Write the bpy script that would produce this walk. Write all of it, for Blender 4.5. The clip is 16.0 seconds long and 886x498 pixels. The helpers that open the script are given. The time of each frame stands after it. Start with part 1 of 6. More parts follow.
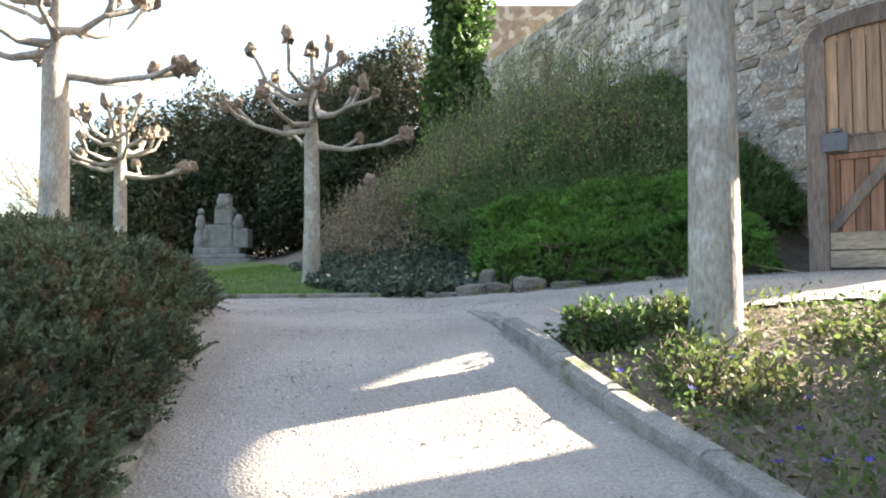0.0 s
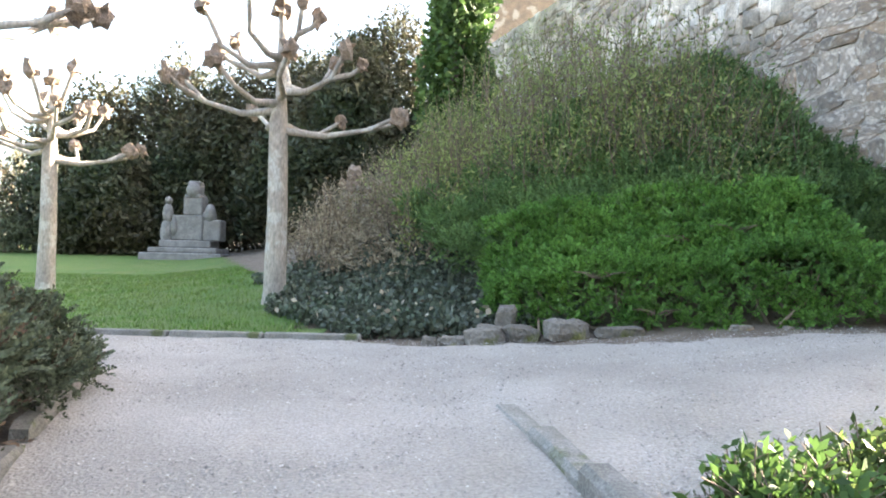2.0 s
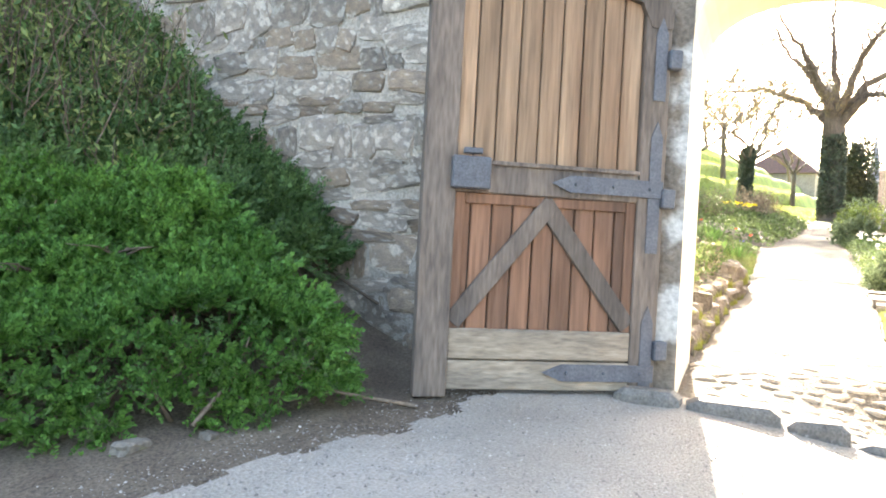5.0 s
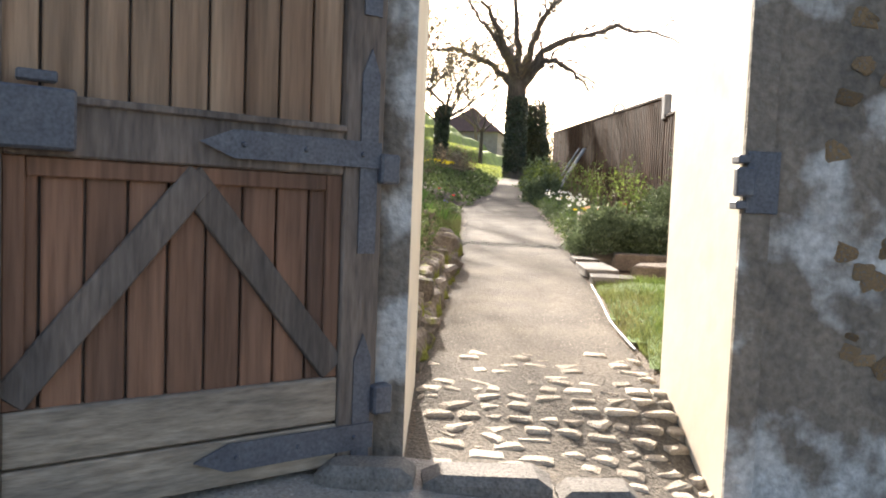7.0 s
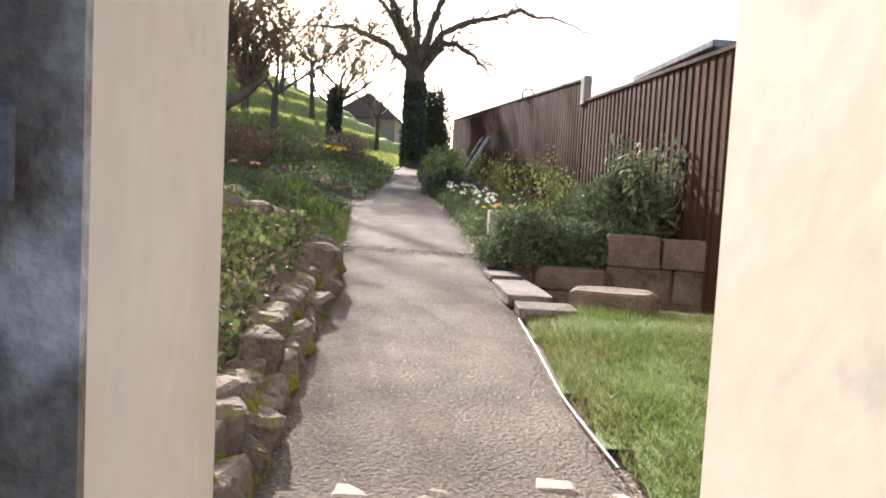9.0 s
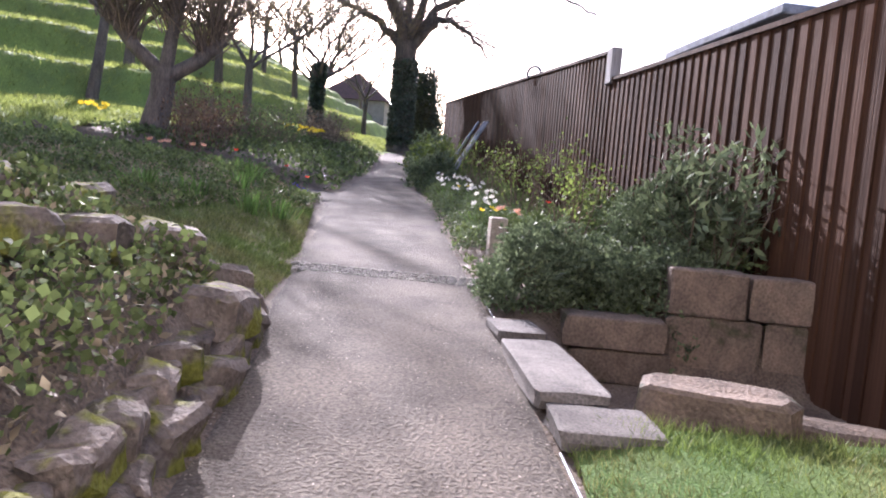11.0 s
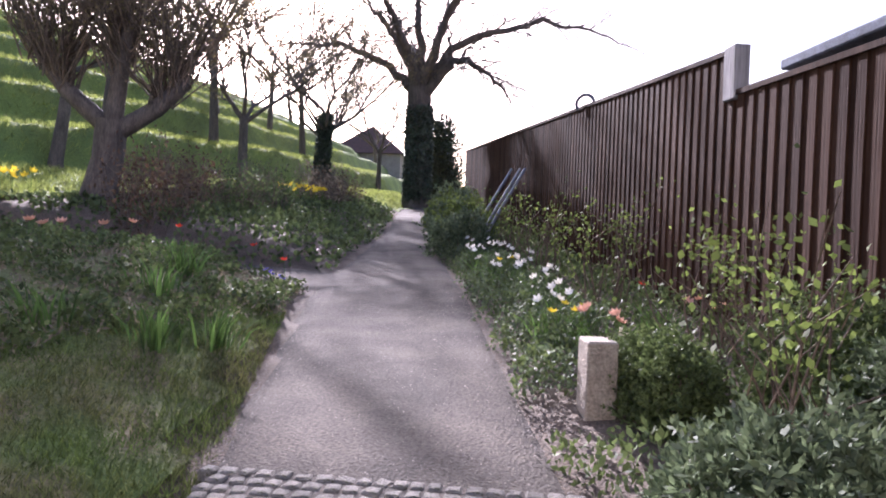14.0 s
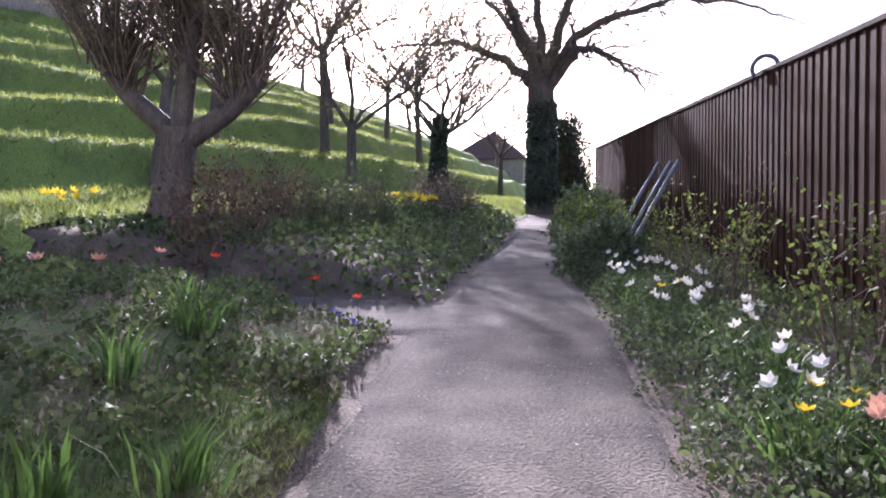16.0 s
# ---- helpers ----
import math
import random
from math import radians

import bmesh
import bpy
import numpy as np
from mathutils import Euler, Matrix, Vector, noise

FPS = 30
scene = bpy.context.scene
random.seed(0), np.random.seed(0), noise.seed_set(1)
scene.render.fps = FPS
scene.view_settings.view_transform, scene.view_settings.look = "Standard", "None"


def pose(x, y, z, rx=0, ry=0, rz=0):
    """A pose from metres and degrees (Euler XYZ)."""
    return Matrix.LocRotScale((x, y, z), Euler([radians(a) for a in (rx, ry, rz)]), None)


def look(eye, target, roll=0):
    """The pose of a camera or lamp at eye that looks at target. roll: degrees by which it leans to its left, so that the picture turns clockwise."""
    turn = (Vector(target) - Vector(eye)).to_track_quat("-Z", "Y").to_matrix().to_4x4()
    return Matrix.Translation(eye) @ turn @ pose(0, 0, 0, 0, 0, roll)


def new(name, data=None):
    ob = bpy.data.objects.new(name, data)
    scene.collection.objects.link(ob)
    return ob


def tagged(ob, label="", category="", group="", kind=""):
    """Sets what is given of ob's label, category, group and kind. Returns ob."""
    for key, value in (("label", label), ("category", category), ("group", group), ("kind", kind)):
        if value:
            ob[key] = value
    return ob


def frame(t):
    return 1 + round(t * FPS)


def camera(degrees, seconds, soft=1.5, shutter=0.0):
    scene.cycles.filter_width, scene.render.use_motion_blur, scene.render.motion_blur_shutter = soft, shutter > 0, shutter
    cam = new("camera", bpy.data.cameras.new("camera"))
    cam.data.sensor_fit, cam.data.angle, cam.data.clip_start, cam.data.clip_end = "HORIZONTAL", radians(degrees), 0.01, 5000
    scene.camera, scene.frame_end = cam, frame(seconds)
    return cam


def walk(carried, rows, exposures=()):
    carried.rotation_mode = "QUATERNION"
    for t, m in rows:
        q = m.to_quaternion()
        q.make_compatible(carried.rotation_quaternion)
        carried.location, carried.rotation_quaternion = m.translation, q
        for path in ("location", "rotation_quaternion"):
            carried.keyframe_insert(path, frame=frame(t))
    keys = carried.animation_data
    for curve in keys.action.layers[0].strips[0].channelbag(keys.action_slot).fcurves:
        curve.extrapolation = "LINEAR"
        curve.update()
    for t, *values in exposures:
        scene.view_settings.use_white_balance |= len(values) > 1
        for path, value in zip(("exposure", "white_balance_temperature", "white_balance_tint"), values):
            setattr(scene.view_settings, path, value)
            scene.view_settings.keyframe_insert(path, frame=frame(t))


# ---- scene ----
cam = camera(63.8, 16.0, soft=1.9)
PATH = [
    (0, (-0.053, 0.184, 1.447), (-0.029, 2.182, 1.537), -0.2),
    (0.5, (-0.047, 0.875, 1.534), (0.122, 2.868, 1.51), 2.3),
    (1, (-0.136, 1.55, 1.658), (-0.204, 3.548, 1.717), 1.0),
    (1.5, (-0.195, 2.13, 1.777), (-0.15, 4.13, 1.804), -0.1),
    (2, (-0.191, 2.763, 1.937), (-0.132, 4.761, 1.997), 1.2),
    (2.5, (-0.229, 3.296, 2.046), (-0.053, 5.286, 2.126), 1.0),
    (3, (-0.168, 3.862, 2.165), (0.242, 5.818, 2.232), 1.0),
    (3.5, (-0.078, 4.34, 2.255), (0.39, 6.283, 2.315), -0.6),
    (4, (0.185, 4.84, 2.325), (1.177, 6.574, 2.224), -1.0),
    (4.5, (0.475, 5.32, 2.46), (1.715, 6.889, 2.449), 2.5),
    (5, (0.774, 5.753, 2.605), (2.366, 6.963, 2.582), 3.0),
    (5.2, (0.898, 5.906, 2.609), (2.599, 6.958, 2.611), 2.9),
    (7.5, (3.17, 6.614, 2.868), (5.139, 6.941, 2.731), 1.4),
    (8, (3.734, 6.722, 2.89), (5.723, 6.884, 2.76), 0.7),
    (8.5, (4.346, 6.823, 2.916), (6.332, 7.015, 2.792), 3.2),
    (10.8, (7.463, 7.113, 3.149), (9.449, 7.237, 2.948), 2.4),
    (11, (7.751, 7.15, 3.161), (9.738, 7.297, 2.99), 4.8),
    (11.5, (8.379, 7.25, 3.181), (10.372, 7.332, 3.041), 1.3),
    (12, (9.046, 7.387, 3.245), (11.032, 7.608, 3.157), 2.9),
    (12.5, (9.639, 7.48, 3.343), (11.632, 7.622, 3.25), -0.2),
    (13, (10.287, 7.552, 3.417), (12.264, 7.841, 3.491), 0.1),
    (13.5, (10.901, 7.666, 3.45), (12.882, 7.933, 3.369), 4.3),
    (14, (11.624, 7.681, 3.497), (13.612, 7.897, 3.461), 2.1),
    (14.5, (12.301, 7.783, 3.496), (14.291, 7.984, 3.472), 4.5),
    (15, (12.985, 7.854, 3.543), (14.977, 8.022, 3.5), 0.6),
    (15.5, (13.629, 7.932, 3.564), (15.604, 8.249, 3.534), 5.7),
    (16, (14.244, 8.054, 3.644), (16.163, 8.617, 3.619), 0.2),
]
EXPOSURES = [(0, 3.0, 7100, 9), (1.0, 3.35, 7300, 9), (2.5, 3.85, 7100, 12), (4.0, 4.1, 7000, 12), (5.0, 3.85, 7200, 9), (5.6, 3.5, 7500, 9), (7.3, 1.85, 6600, 12), (8.5, 1.7, 6500, 15), (10.8, 1.8, 5700, 26), (12.5, 1.9, 5600, 30), (13.5, 1.5, 5600, 32), (14.5, 1.6, 5600, 29), (15, 1.75, 5600, 30), (16, 1.6, 5500, 30)]
walk(cam, [(t, look(eye, target, roll)) for t, eye, target, roll in PATH], EXPOSURES)

# ---- light ----
SUN_AZ, SUN_EL = radians(-69.0), radians(25.2)
sun_way = Vector((-math.sin(SUN_AZ) * math.cos(SUN_EL), math.cos(SUN_AZ) * math.cos(SUN_EL), math.sin(SUN_EL)))
world = bpy.data.worlds.new("sky")
scene.world = world
world.use_nodes = True
wn = world.node_tree
sky = wn.nodes.new("ShaderNodeTexSky")
sky.sky_type = "NISHITA"
sky.sun_disc = False
sky.sun_elevation = SUN_EL
sky.sun_rotation = -SUN_AZ
sky.air_density, sky.dust_density, sky.ozone_density = 1.0, 4.0, 1.0
wn.links.new(sky.outputs[0], wn.nodes["Background"].inputs[0])
wn.nodes["Background"].inputs[1].default_value = 0.09
sun = new("sun", bpy.data.lights.new("sun", "SUN"))
sun.data.energy, sun.data.angle, sun.data.color = 5.0, radians(0.6), (1.0, 0.92, 0.82)
sun.matrix_world = look(sun_way * 60, (0, 0, 0))

# ---- materials ----
def mat(name, col, rough=0.85, var=0.35, scale=6.0, fine=60.0, bump=0.3, col2=None, metal=0.0, island=0.0, obj=0.0, trans=0.0, stain=None, stain_scale=1.5, stain_lo=0.52, stretch=(1, 1, 1), spec=0.3):
    m = bpy.data.materials.new(name)
    m.use_nodes = True
    nt = m.node_tree
    N, L = nt.nodes, nt.links
    b = N["Principled BSDF"]
    b.inputs["Roughness"].default_value = rough
    b.inputs["Metallic"].default_value = metal
    b.inputs["Specular IOR Level"].default_value = spec
    tc = N.new("ShaderNodeTexCoord")
    mp = N.new("ShaderNodeMapping")
    mp.inputs["Scale"].default_value = stretch
    L.new(tc.outputs["Object"], mp.inputs[0])
    n1, n2 = N.new("ShaderNodeTexNoise"), N.new("ShaderNodeTexNoise")
    n1.inputs["Scale"].default_value, n2.inputs["Scale"].default_value = scale, fine
    n1.inputs["Detail"].default_value, n2.inputs["Detail"].default_value = 5, 3
    L.new(mp.outputs[0], n1.inputs[0]); L.new(mp.outputs[0], n2.inputs[0])
    mix = N.new("ShaderNodeMix"); mix.data_type = "RGBA"
    c2 = col2 or tuple(c * 0.55 for c in col)
    mix.inputs[6].default_value, mix.inputs[7].default_value = (*col, 1), (*c2, 1)
    r = N.new("ShaderNodeMapRange")
    r.inputs[1].default_value, r.inputs[2].default_value = 0.35, 0.68
    L.new(n1.outputs[0], r.inputs[0]); L.new(r.outputs[0], mix.inputs[0])
    out = mix.outputs[2]
    if stain:
        n3 = N.new("ShaderNodeTexNoise"); n3.inputs["Scale"].default_value = stain_scale; n3.inputs["Detail"].default_value = 6
        L.new(tc.outputs["Object"], n3.inputs[0])
        r3 = N.new("ShaderNodeMapRange"); r3.inputs[1].default_value, r3.inputs[2].default_value = stain_lo, stain_lo + 0.08
        L.new(n3.outputs[0], r3.inputs[0])
        mx = N.new("ShaderNodeMix"); mx.data_type = "RGBA"
        mx.inputs[7].default_value = (*stain, 1)
        L.new(r3.outputs[0], mx.inputs[0]); L.new(out, mx.inputs[6])
        out = mx.outputs[2]
    val = N.new("ShaderNodeMath"); val.operation = "MULTIPLY_ADD"
    val.inputs[1].default_value, val.inputs[2].default_value = var * 4, 1 - 2 * var
    L.new(n2.outputs[0], val.inputs[0])
    fac = val.outputs[0]
    for amount, node, sock in ((island, "ShaderNodeNewGeometry", "Random Per Island"), (obj, "ShaderNodeObjectInfo", "Random")):
        if amount:
            g = N.new(node)
            a = N.new("ShaderNodeMath"); a.operation = "MULTIPLY_ADD"
            a.inputs[1].default_value, a.inputs[2].default_value = amount * 2, 1 - amount
            L.new(g.outputs[sock], a.inputs[0])
            p = N.new("ShaderNodeMath"); p.operation = "MULTIPLY"
            L.new(fac, p.inputs[0]); L.new(a.outputs[0], p.inputs[1])
            fac = p.outputs[0]
    vm = N.new("ShaderNodeVectorMath"); vm.operation = "SCALE"
    L.new(out, vm.inputs[0]); L.new(fac, vm.inputs["Scale"])
    L.new(vm.outputs[0], b.inputs["Base Color"])
    if bump:
        bp = N.new("ShaderNodeBump"); bp.inputs["Strength"].default_value = bump; bp.inputs["Distance"].default_value = 0.02
        ad = N.new("ShaderNodeMath"); ad.operation = "ADD"
        L.new(n1.outputs[0], ad.inputs[0]); L.new(n2.outputs[0], ad.inputs[1])
        L.new(ad.outputs[0], bp.inputs["Height"]); L.new(bp.outputs[0], b.inputs["Normal"])
    if trans:
        t = N.new("ShaderNodeBsdfTranslucent")
        L.new(vm.outputs[0], t.inputs[0])
        ms = N.new("ShaderNodeMixShader"); ms.inputs[0].default_value = trans
        L.new(b.outputs[0], ms.inputs[1]); L.new(t.outputs[0], ms.inputs[2])
        L.new(ms.outputs[0], N["Material Output"].inputs[0])
    return m


def leaf(name, col, col2, island=0.5, trans=0.35, scale=1.2, rough=0.6):
    return mat(name, col, rough=rough, col2=col2, var=0.1, scale=scale, fine=8, bump=0, island=island, trans=trans)


M_GRAVEL = mat("pale_gravel", (0.43, 0.39, 0.345), col2=(0.34, 0.305, 0.265), scale=1.1, fine=60, var=0.26, bump=1.0, rough=0.95)
M_GPATH = mat("brown_gravel", (0.165, 0.143, 0.117), col2=(0.085, 0.075, 0.063), scale=1.6, fine=45, var=0.42, bump=1.0, rough=0.95)
M_SOIL = mat("soil", (0.13, 0.10, 0.075), col2=(0.2, 0.16, 0.12), scale=3, fine=50, var=0.5, bump=1.0)
M_TURF = mat("turf", (0.075, 0.15, 0.03), col2=(0.12, 0.16, 0.045), scale=1.4, fine=70, var=0.4, bump=1.0)
M_TERR = mat("terrace_grass", (0.24, 0.32, 0.07), col2=(0.16, 0.21, 0.06), scale=0.8, fine=30, var=0.45, bump=1.0)
M_BANK = mat("mossy_turf", (0.13, 0.19, 0.05), col2=(0.20, 0.17, 0.09), scale=2.6, fine=40, var=0.4, bump=1.0)
M_KERB = mat("kerb_stone", (0.30, 0.28, 0.25), col2=(0.2, 0.19, 0.16), scale=9, fine=80, obj=0.15, bump=0.6, stain=(0.12, 0.13, 0.06), stain_scale=4, stain_lo=0.6)
M_STONE = mat("wall_stone", (0.42, 0.355, 0.295), col2=(0.26, 0.23, 0.205), scale=3.5, fine=28, var=0.3, obj=0.3, bump=0.9, stain=(0.60, 0.545, 0.48), stain_scale=2.6, stain_lo=0.49)
M_STONE2 = mat("wall_stone_ochre", (0.40, 0.31, 0.23), col2=(0.26, 0.21, 0.175), scale=4, fine=30, var=0.3, obj=0.3, bump=0.9, stain=(0.58, 0.52, 0.45), stain_scale=2.4, stain_lo=0.52)
M_MORTAR = mat("wall_mortar", (0.56, 0.50, 0.43), col2=(0.34, 0.31, 0.275), scale=3, fine=40, var=0.35, bump=1.0)
M_ROCK = mat("rockery_stone", (0.19, 0.16, 0.135), col2=(0.11, 0.095, 0.083), scale=5, fine=35, obj=0.3, bump=1.0, stain=(0.17, 0.18, 0.03), stain_scale=3.2, stain_lo=0.49)
M_EDGE = mat("drive_rock", (0.2, 0.178, 0.15), col2=(0.16, 0.14, 0.12), scale=5, fine=35, obj=0.3, bump=1.0, stain=(0.14, 0.14, 0.05), stain_scale=3.2, stain_lo=0.56)
M_BLOCK = mat("sandstone_block", (0.20, 0.155, 0.12), col2=(0.10, 0.082, 0.066), scale=3.5, fine=45, obj=0.2, bump=0.7, stain=(0.07, 0.07, 0.045), stain_scale=4, stain_lo=0.58)
M_SLAB = mat("grey_slab", (0.19, 0.175, 0.158), col2=(0.12, 0.11, 0.1), scale=5, fine=60, obj=0.15, bump=0.5)
M_COB = mat("cobble_stone", (0.56, 0.49, 0.40), col2=(0.42, 0.36, 0.29), scale=8, fine=60, obj=0.3, bump=0.7)
M_PLAST = mat("cream_plaster", (0.88, 0.80, 0.66), col2=(0.8, 0.71, 0.57), scale=1.6, fine=9, var=0.04, bump=0.12, stain=(0.66, 0.61, 0.54), stain_scale=1.7, stain_lo=0.62)
M_PLASTG = mat("grey_patched_plaster", (0.245, 0.205, 0.165), col2=(0.15, 0.13, 0.11), scale=2.5, fine=25, var=0.3, bump=0.8, stain=(0.52, 0.51, 0.49), stain_scale=1.7, stain_lo=0.50)
M_WOODR = mat("reddish_gate_board", (0.26, 0.135, 0.083), col2=(0.13, 0.075, 0.052), scale=5, fine=40, stretch=(1, 1, 0.06), obj=0.2, bump=0.4, rough=0.7)
M_WOODT = mat("tan_gate_board", (0.36, 0.24, 0.155), col2=(0.22, 0.135, 0.085), scale=5, fine=40, stretch=(1, 1, 0.06), obj=0.2, bump=0.4, rough=0.7)
M_WOODG = mat("weathered_grey_wood", (0.185, 0.147, 0.122), col2=(0.10, 0.082, 0.072), scale=6, fine=45, stretch=(1, 1, 0.15), obj=0.15, bump=0.4, rough=0.75)
M_WOODB = mat("pale_bottom_board", (0.36, 0.29, 0.22), col2=(0.24, 0.2, 0.16), scale=6, fine=45, stretch=(0.2, 0.2, 1), obj=0.1, bump=0.4, rough=0.75)
M_IRON = mat("painted_iron", (0.085, 0.09, 0.11), col2=(0.12, 0.125, 0.145), scale=8, fine=70, rough=0.5, bump=0.15, spec=0.5)
M_FENCE = mat("brown_fence_wood", (0.072, 0.038, 0.023), col2=(0.034, 0.018, 0.012), scale=4, fine=40, stretch=(1, 1, 0.06), obj=0.35, bump=0.35, rough=0.85, spec=0.12)
M_FENCEP = mat("grey_fence_post", (0.30, 0.29, 0.29), col2=(0.2, 0.19, 0.18), scale=6, fine=40, stretch=(1, 1, 0.1), bump=0.3)
M_BARK = mat("plane_bark", (0.36, 0.32, 0.27), col2=(0.27, 0.24, 0.21), scale=4, fine=40, bump=0.5, stain=(0.42, 0.40, 0.36), stain_scale=3, stretch=(1, 1, 0.35))
M_KNOB = mat("pollard_knob", (0.28, 0.215, 0.165), col2=(0.17, 0.13, 0.10), scale=14, fine=60, bump=1.0, obj=0.2)
M_DBARK = mat("dark_bark", (0.17, 0.14, 0.115), col2=(0.09, 0.075, 0.062), scale=6, fine=40, bump=1.0, stretch=(1, 1, 0.25))
M_TWIG = mat("dry_twig", (0.20, 0.15, 0.11), col2=(0.13, 0.1, 0.075), scale=5, fine=40, bump=0, island=0.35)
M_STATUE = mat("monument_stone", (0.25, 0.235, 0.22), col2=(0.16, 0.15, 0.14), scale=4, fine=30, bump=0.6)
M_HOUSE = mat("house_render", (0.42, 0.36, 0.29), col2=(0.34, 0.29, 0.24), scale=2, fine=10, bump=0.2)
M_ROOF = mat("roof_tile", (0.16, 0.09, 0.07), col2=(0.11, 0.07, 0.06), scale=3, fine=20, bump=0.3)
M_GLASSD = mat("dark_pane", (0.06, 0.07, 0.09), rough=0.1, var=0.05, bump=0, spec=0.6)
M_POLE = mat("grey_pole", (0.34, 0.35, 0.38), rough=0.45, var=0.1, bump=0.1, metal=0.3)
M_SPIRE = mat("far_slate", (0.2, 0.23, 0.28), bump=0.1)
L_JUN = leaf("juniper_leaf", (0.13, 0.27, 0.055), (0.075, 0.18, 0.04), trans=0.25)
L_JUND = leaf("dark_juniper_leaf", (0.135, 0.225, 0.075), (0.08, 0.15, 0.055), trans=0.25)
L_COT = leaf("cotoneaster_leaf", (0.14, 0.155, 0.085), (0.085, 0.10, 0.06), trans=0.15)
L_IVY = leaf("ivy_leaf", (0.07, 0.095, 0.06), (0.11, 0.125, 0.095), trans=0.12, rough=0.4)
L_IVYT = leaf("tree_ivy_leaf", (0.09, 0.16, 0.04), (0.05, 0.10, 0.03), trans=0.3)
L_YEW = leaf("yew_needle", (0.04, 0.058, 0.028), (0.085, 0.07, 0.04), trans=0.15, scale=0.35)
L_BAM = leaf("shrub_leaf", (0.27, 0.32, 0.11), (0.17, 0.22, 0.085), trans=0.45)
L_DRY = leaf("dry_shrub_leaf", (0.31, 0.26, 0.18), (0.22, 0.19, 0.13), trans=0.25)
L_VIN = leaf("periwinkle_leaf", (0.09, 0.15, 0.04), (0.14, 0.15, 0.055))
L_GRASS = leaf("grass_blade", (0.09, 0.19, 0.03), (0.14, 0.19, 0.05), trans=0.4)
L_VERGE = leaf("verge_blade", (0.14, 0.21, 0.05), (0.20, 0.19, 0.08), trans=0.35)
L_GRASSD = leaf("bank_blade", (0.33, 0.38, 0.09), (0.22, 0.26, 0.08), trans=0.5)
L_SAGE = leaf("grey_green_leaf", (0.16, 0.205, 0.11), (0.09, 0.125, 0.065), trans=0.3)
L_GCOV = leaf("groundcover_leaf", (0.14, 0.185, 0.065), (0.09, 0.125, 0.045), trans=0.3)
L_ROSE = leaf("rose_leaf", (0.16, 0.21, 0.05), (0.10, 0.14, 0.04), trans=0.45)
L_IRIS = leaf("iris_blade", (0.12, 0.21, 0.05), (0.08, 0.15, 0.04), trans=0.4)
L_BUD = leaf("spring_bud", (0.24, 0.19, 0.10), (0.18, 0.15, 0.07), trans=0.4)
L_FAR = leaf("far_foliage", (0.15, 0.15, 0.08), (0.10, 0.11, 0.055), trans=0.3, scale=0.3)
L_RUST = leaf("russet_leaf", (0.17, 0.10, 0.06), (0.10, 0.075, 0.045), trans=0.3)
L_PALE = leaf("bleached_leaf", (0.42, 0.36, 0.28), (0.3, 0.25, 0.19), trans=0.1)
F_WHITE = leaf("white_petal", (0.85, 0.84, 0.78), (0.8, 0.78, 0.7), island=0.05, trans=0.3)
F_YEL = leaf("yellow_petal", (0.85, 0.68, 0.04), (0.8, 0.6, 0.05), island=0.1, trans=0.3)
F_PINK = leaf("salmon_petal", (0.85, 0.50, 0.36), (0.8, 0.45, 0.3), island=0.1, trans=0.3)
F_RED = leaf("red_petal", (0.75, 0.07, 0.03), (0.6, 0.05, 0.03), island=0.1, trans=0.3)
F_BLUE = leaf("violet_petal", (0.12, 0.10, 0.55), (0.16, 0.12, 0.5), island=0.1, trans=0.3)

# ---- mesh helpers ----
rng = np.random.default_rng(7)


def fast(name, verts, faces, material, smooth=False):
    verts = np.asarray(verts, dtype=np.float32).reshape(-1, 3)
    faces = np.asarray(faces, dtype=np.int32)
    k = faces.shape[1]
    me = bpy.data.meshes.new(name)
    me.vertices.add(len(verts)); me.vertices.foreach_set("co", verts.ravel())
    me.loops.add(faces.size); me.loops.foreach_set("vertex_index", faces.ravel())
    me.polygons.add(len(faces)); me.polygons.foreach_set("loop_start", np.arange(0, faces.size, k, dtype=np.int32))
    if smooth:
        me.polygons.foreach_set("use_smooth", np.ones(len(faces), dtype=bool))
    me.update(calc_edges=True)
    me.materials.append(material)
    return me


def thing(name, label, category, group="", kind="", at=(0, 0, 0), rz=0.0):
    ob = new(name)
    ob.matrix_world = pose(*at, 0, 0, rz)
    return tagged(ob, label, category, group, kind)


def part(name, bm, material, parent, label="", smooth=False):
    """Links a bmesh or a mesh as one object under a thing or a part."""
    if isinstance(bm, bmesh.types.BMesh):
        me = bpy.data.meshes.new(name)
        bm.to_mesh(me); bm.free()
        me.materials.append(material)
        if smooth:
            me.polygons.foreach_set("use_smooth", np.ones(len(me.polygons), dtype=bool))
    else:
        me = bm
    ob = new(name, me)
    ob.parent = parent
    if parent is not None and name in ("leaves", "stems", "buds", "blades", "shoots", "crown", "ivy", "petals"):
        ob["kind"] = "stuff"
    return tagged(ob, label)


def whole(name, bm, material, label, category, group="", kind="", smooth=False):
    return tagged(part(name, bm, material, None, smooth=smooth), label, category, group, kind)


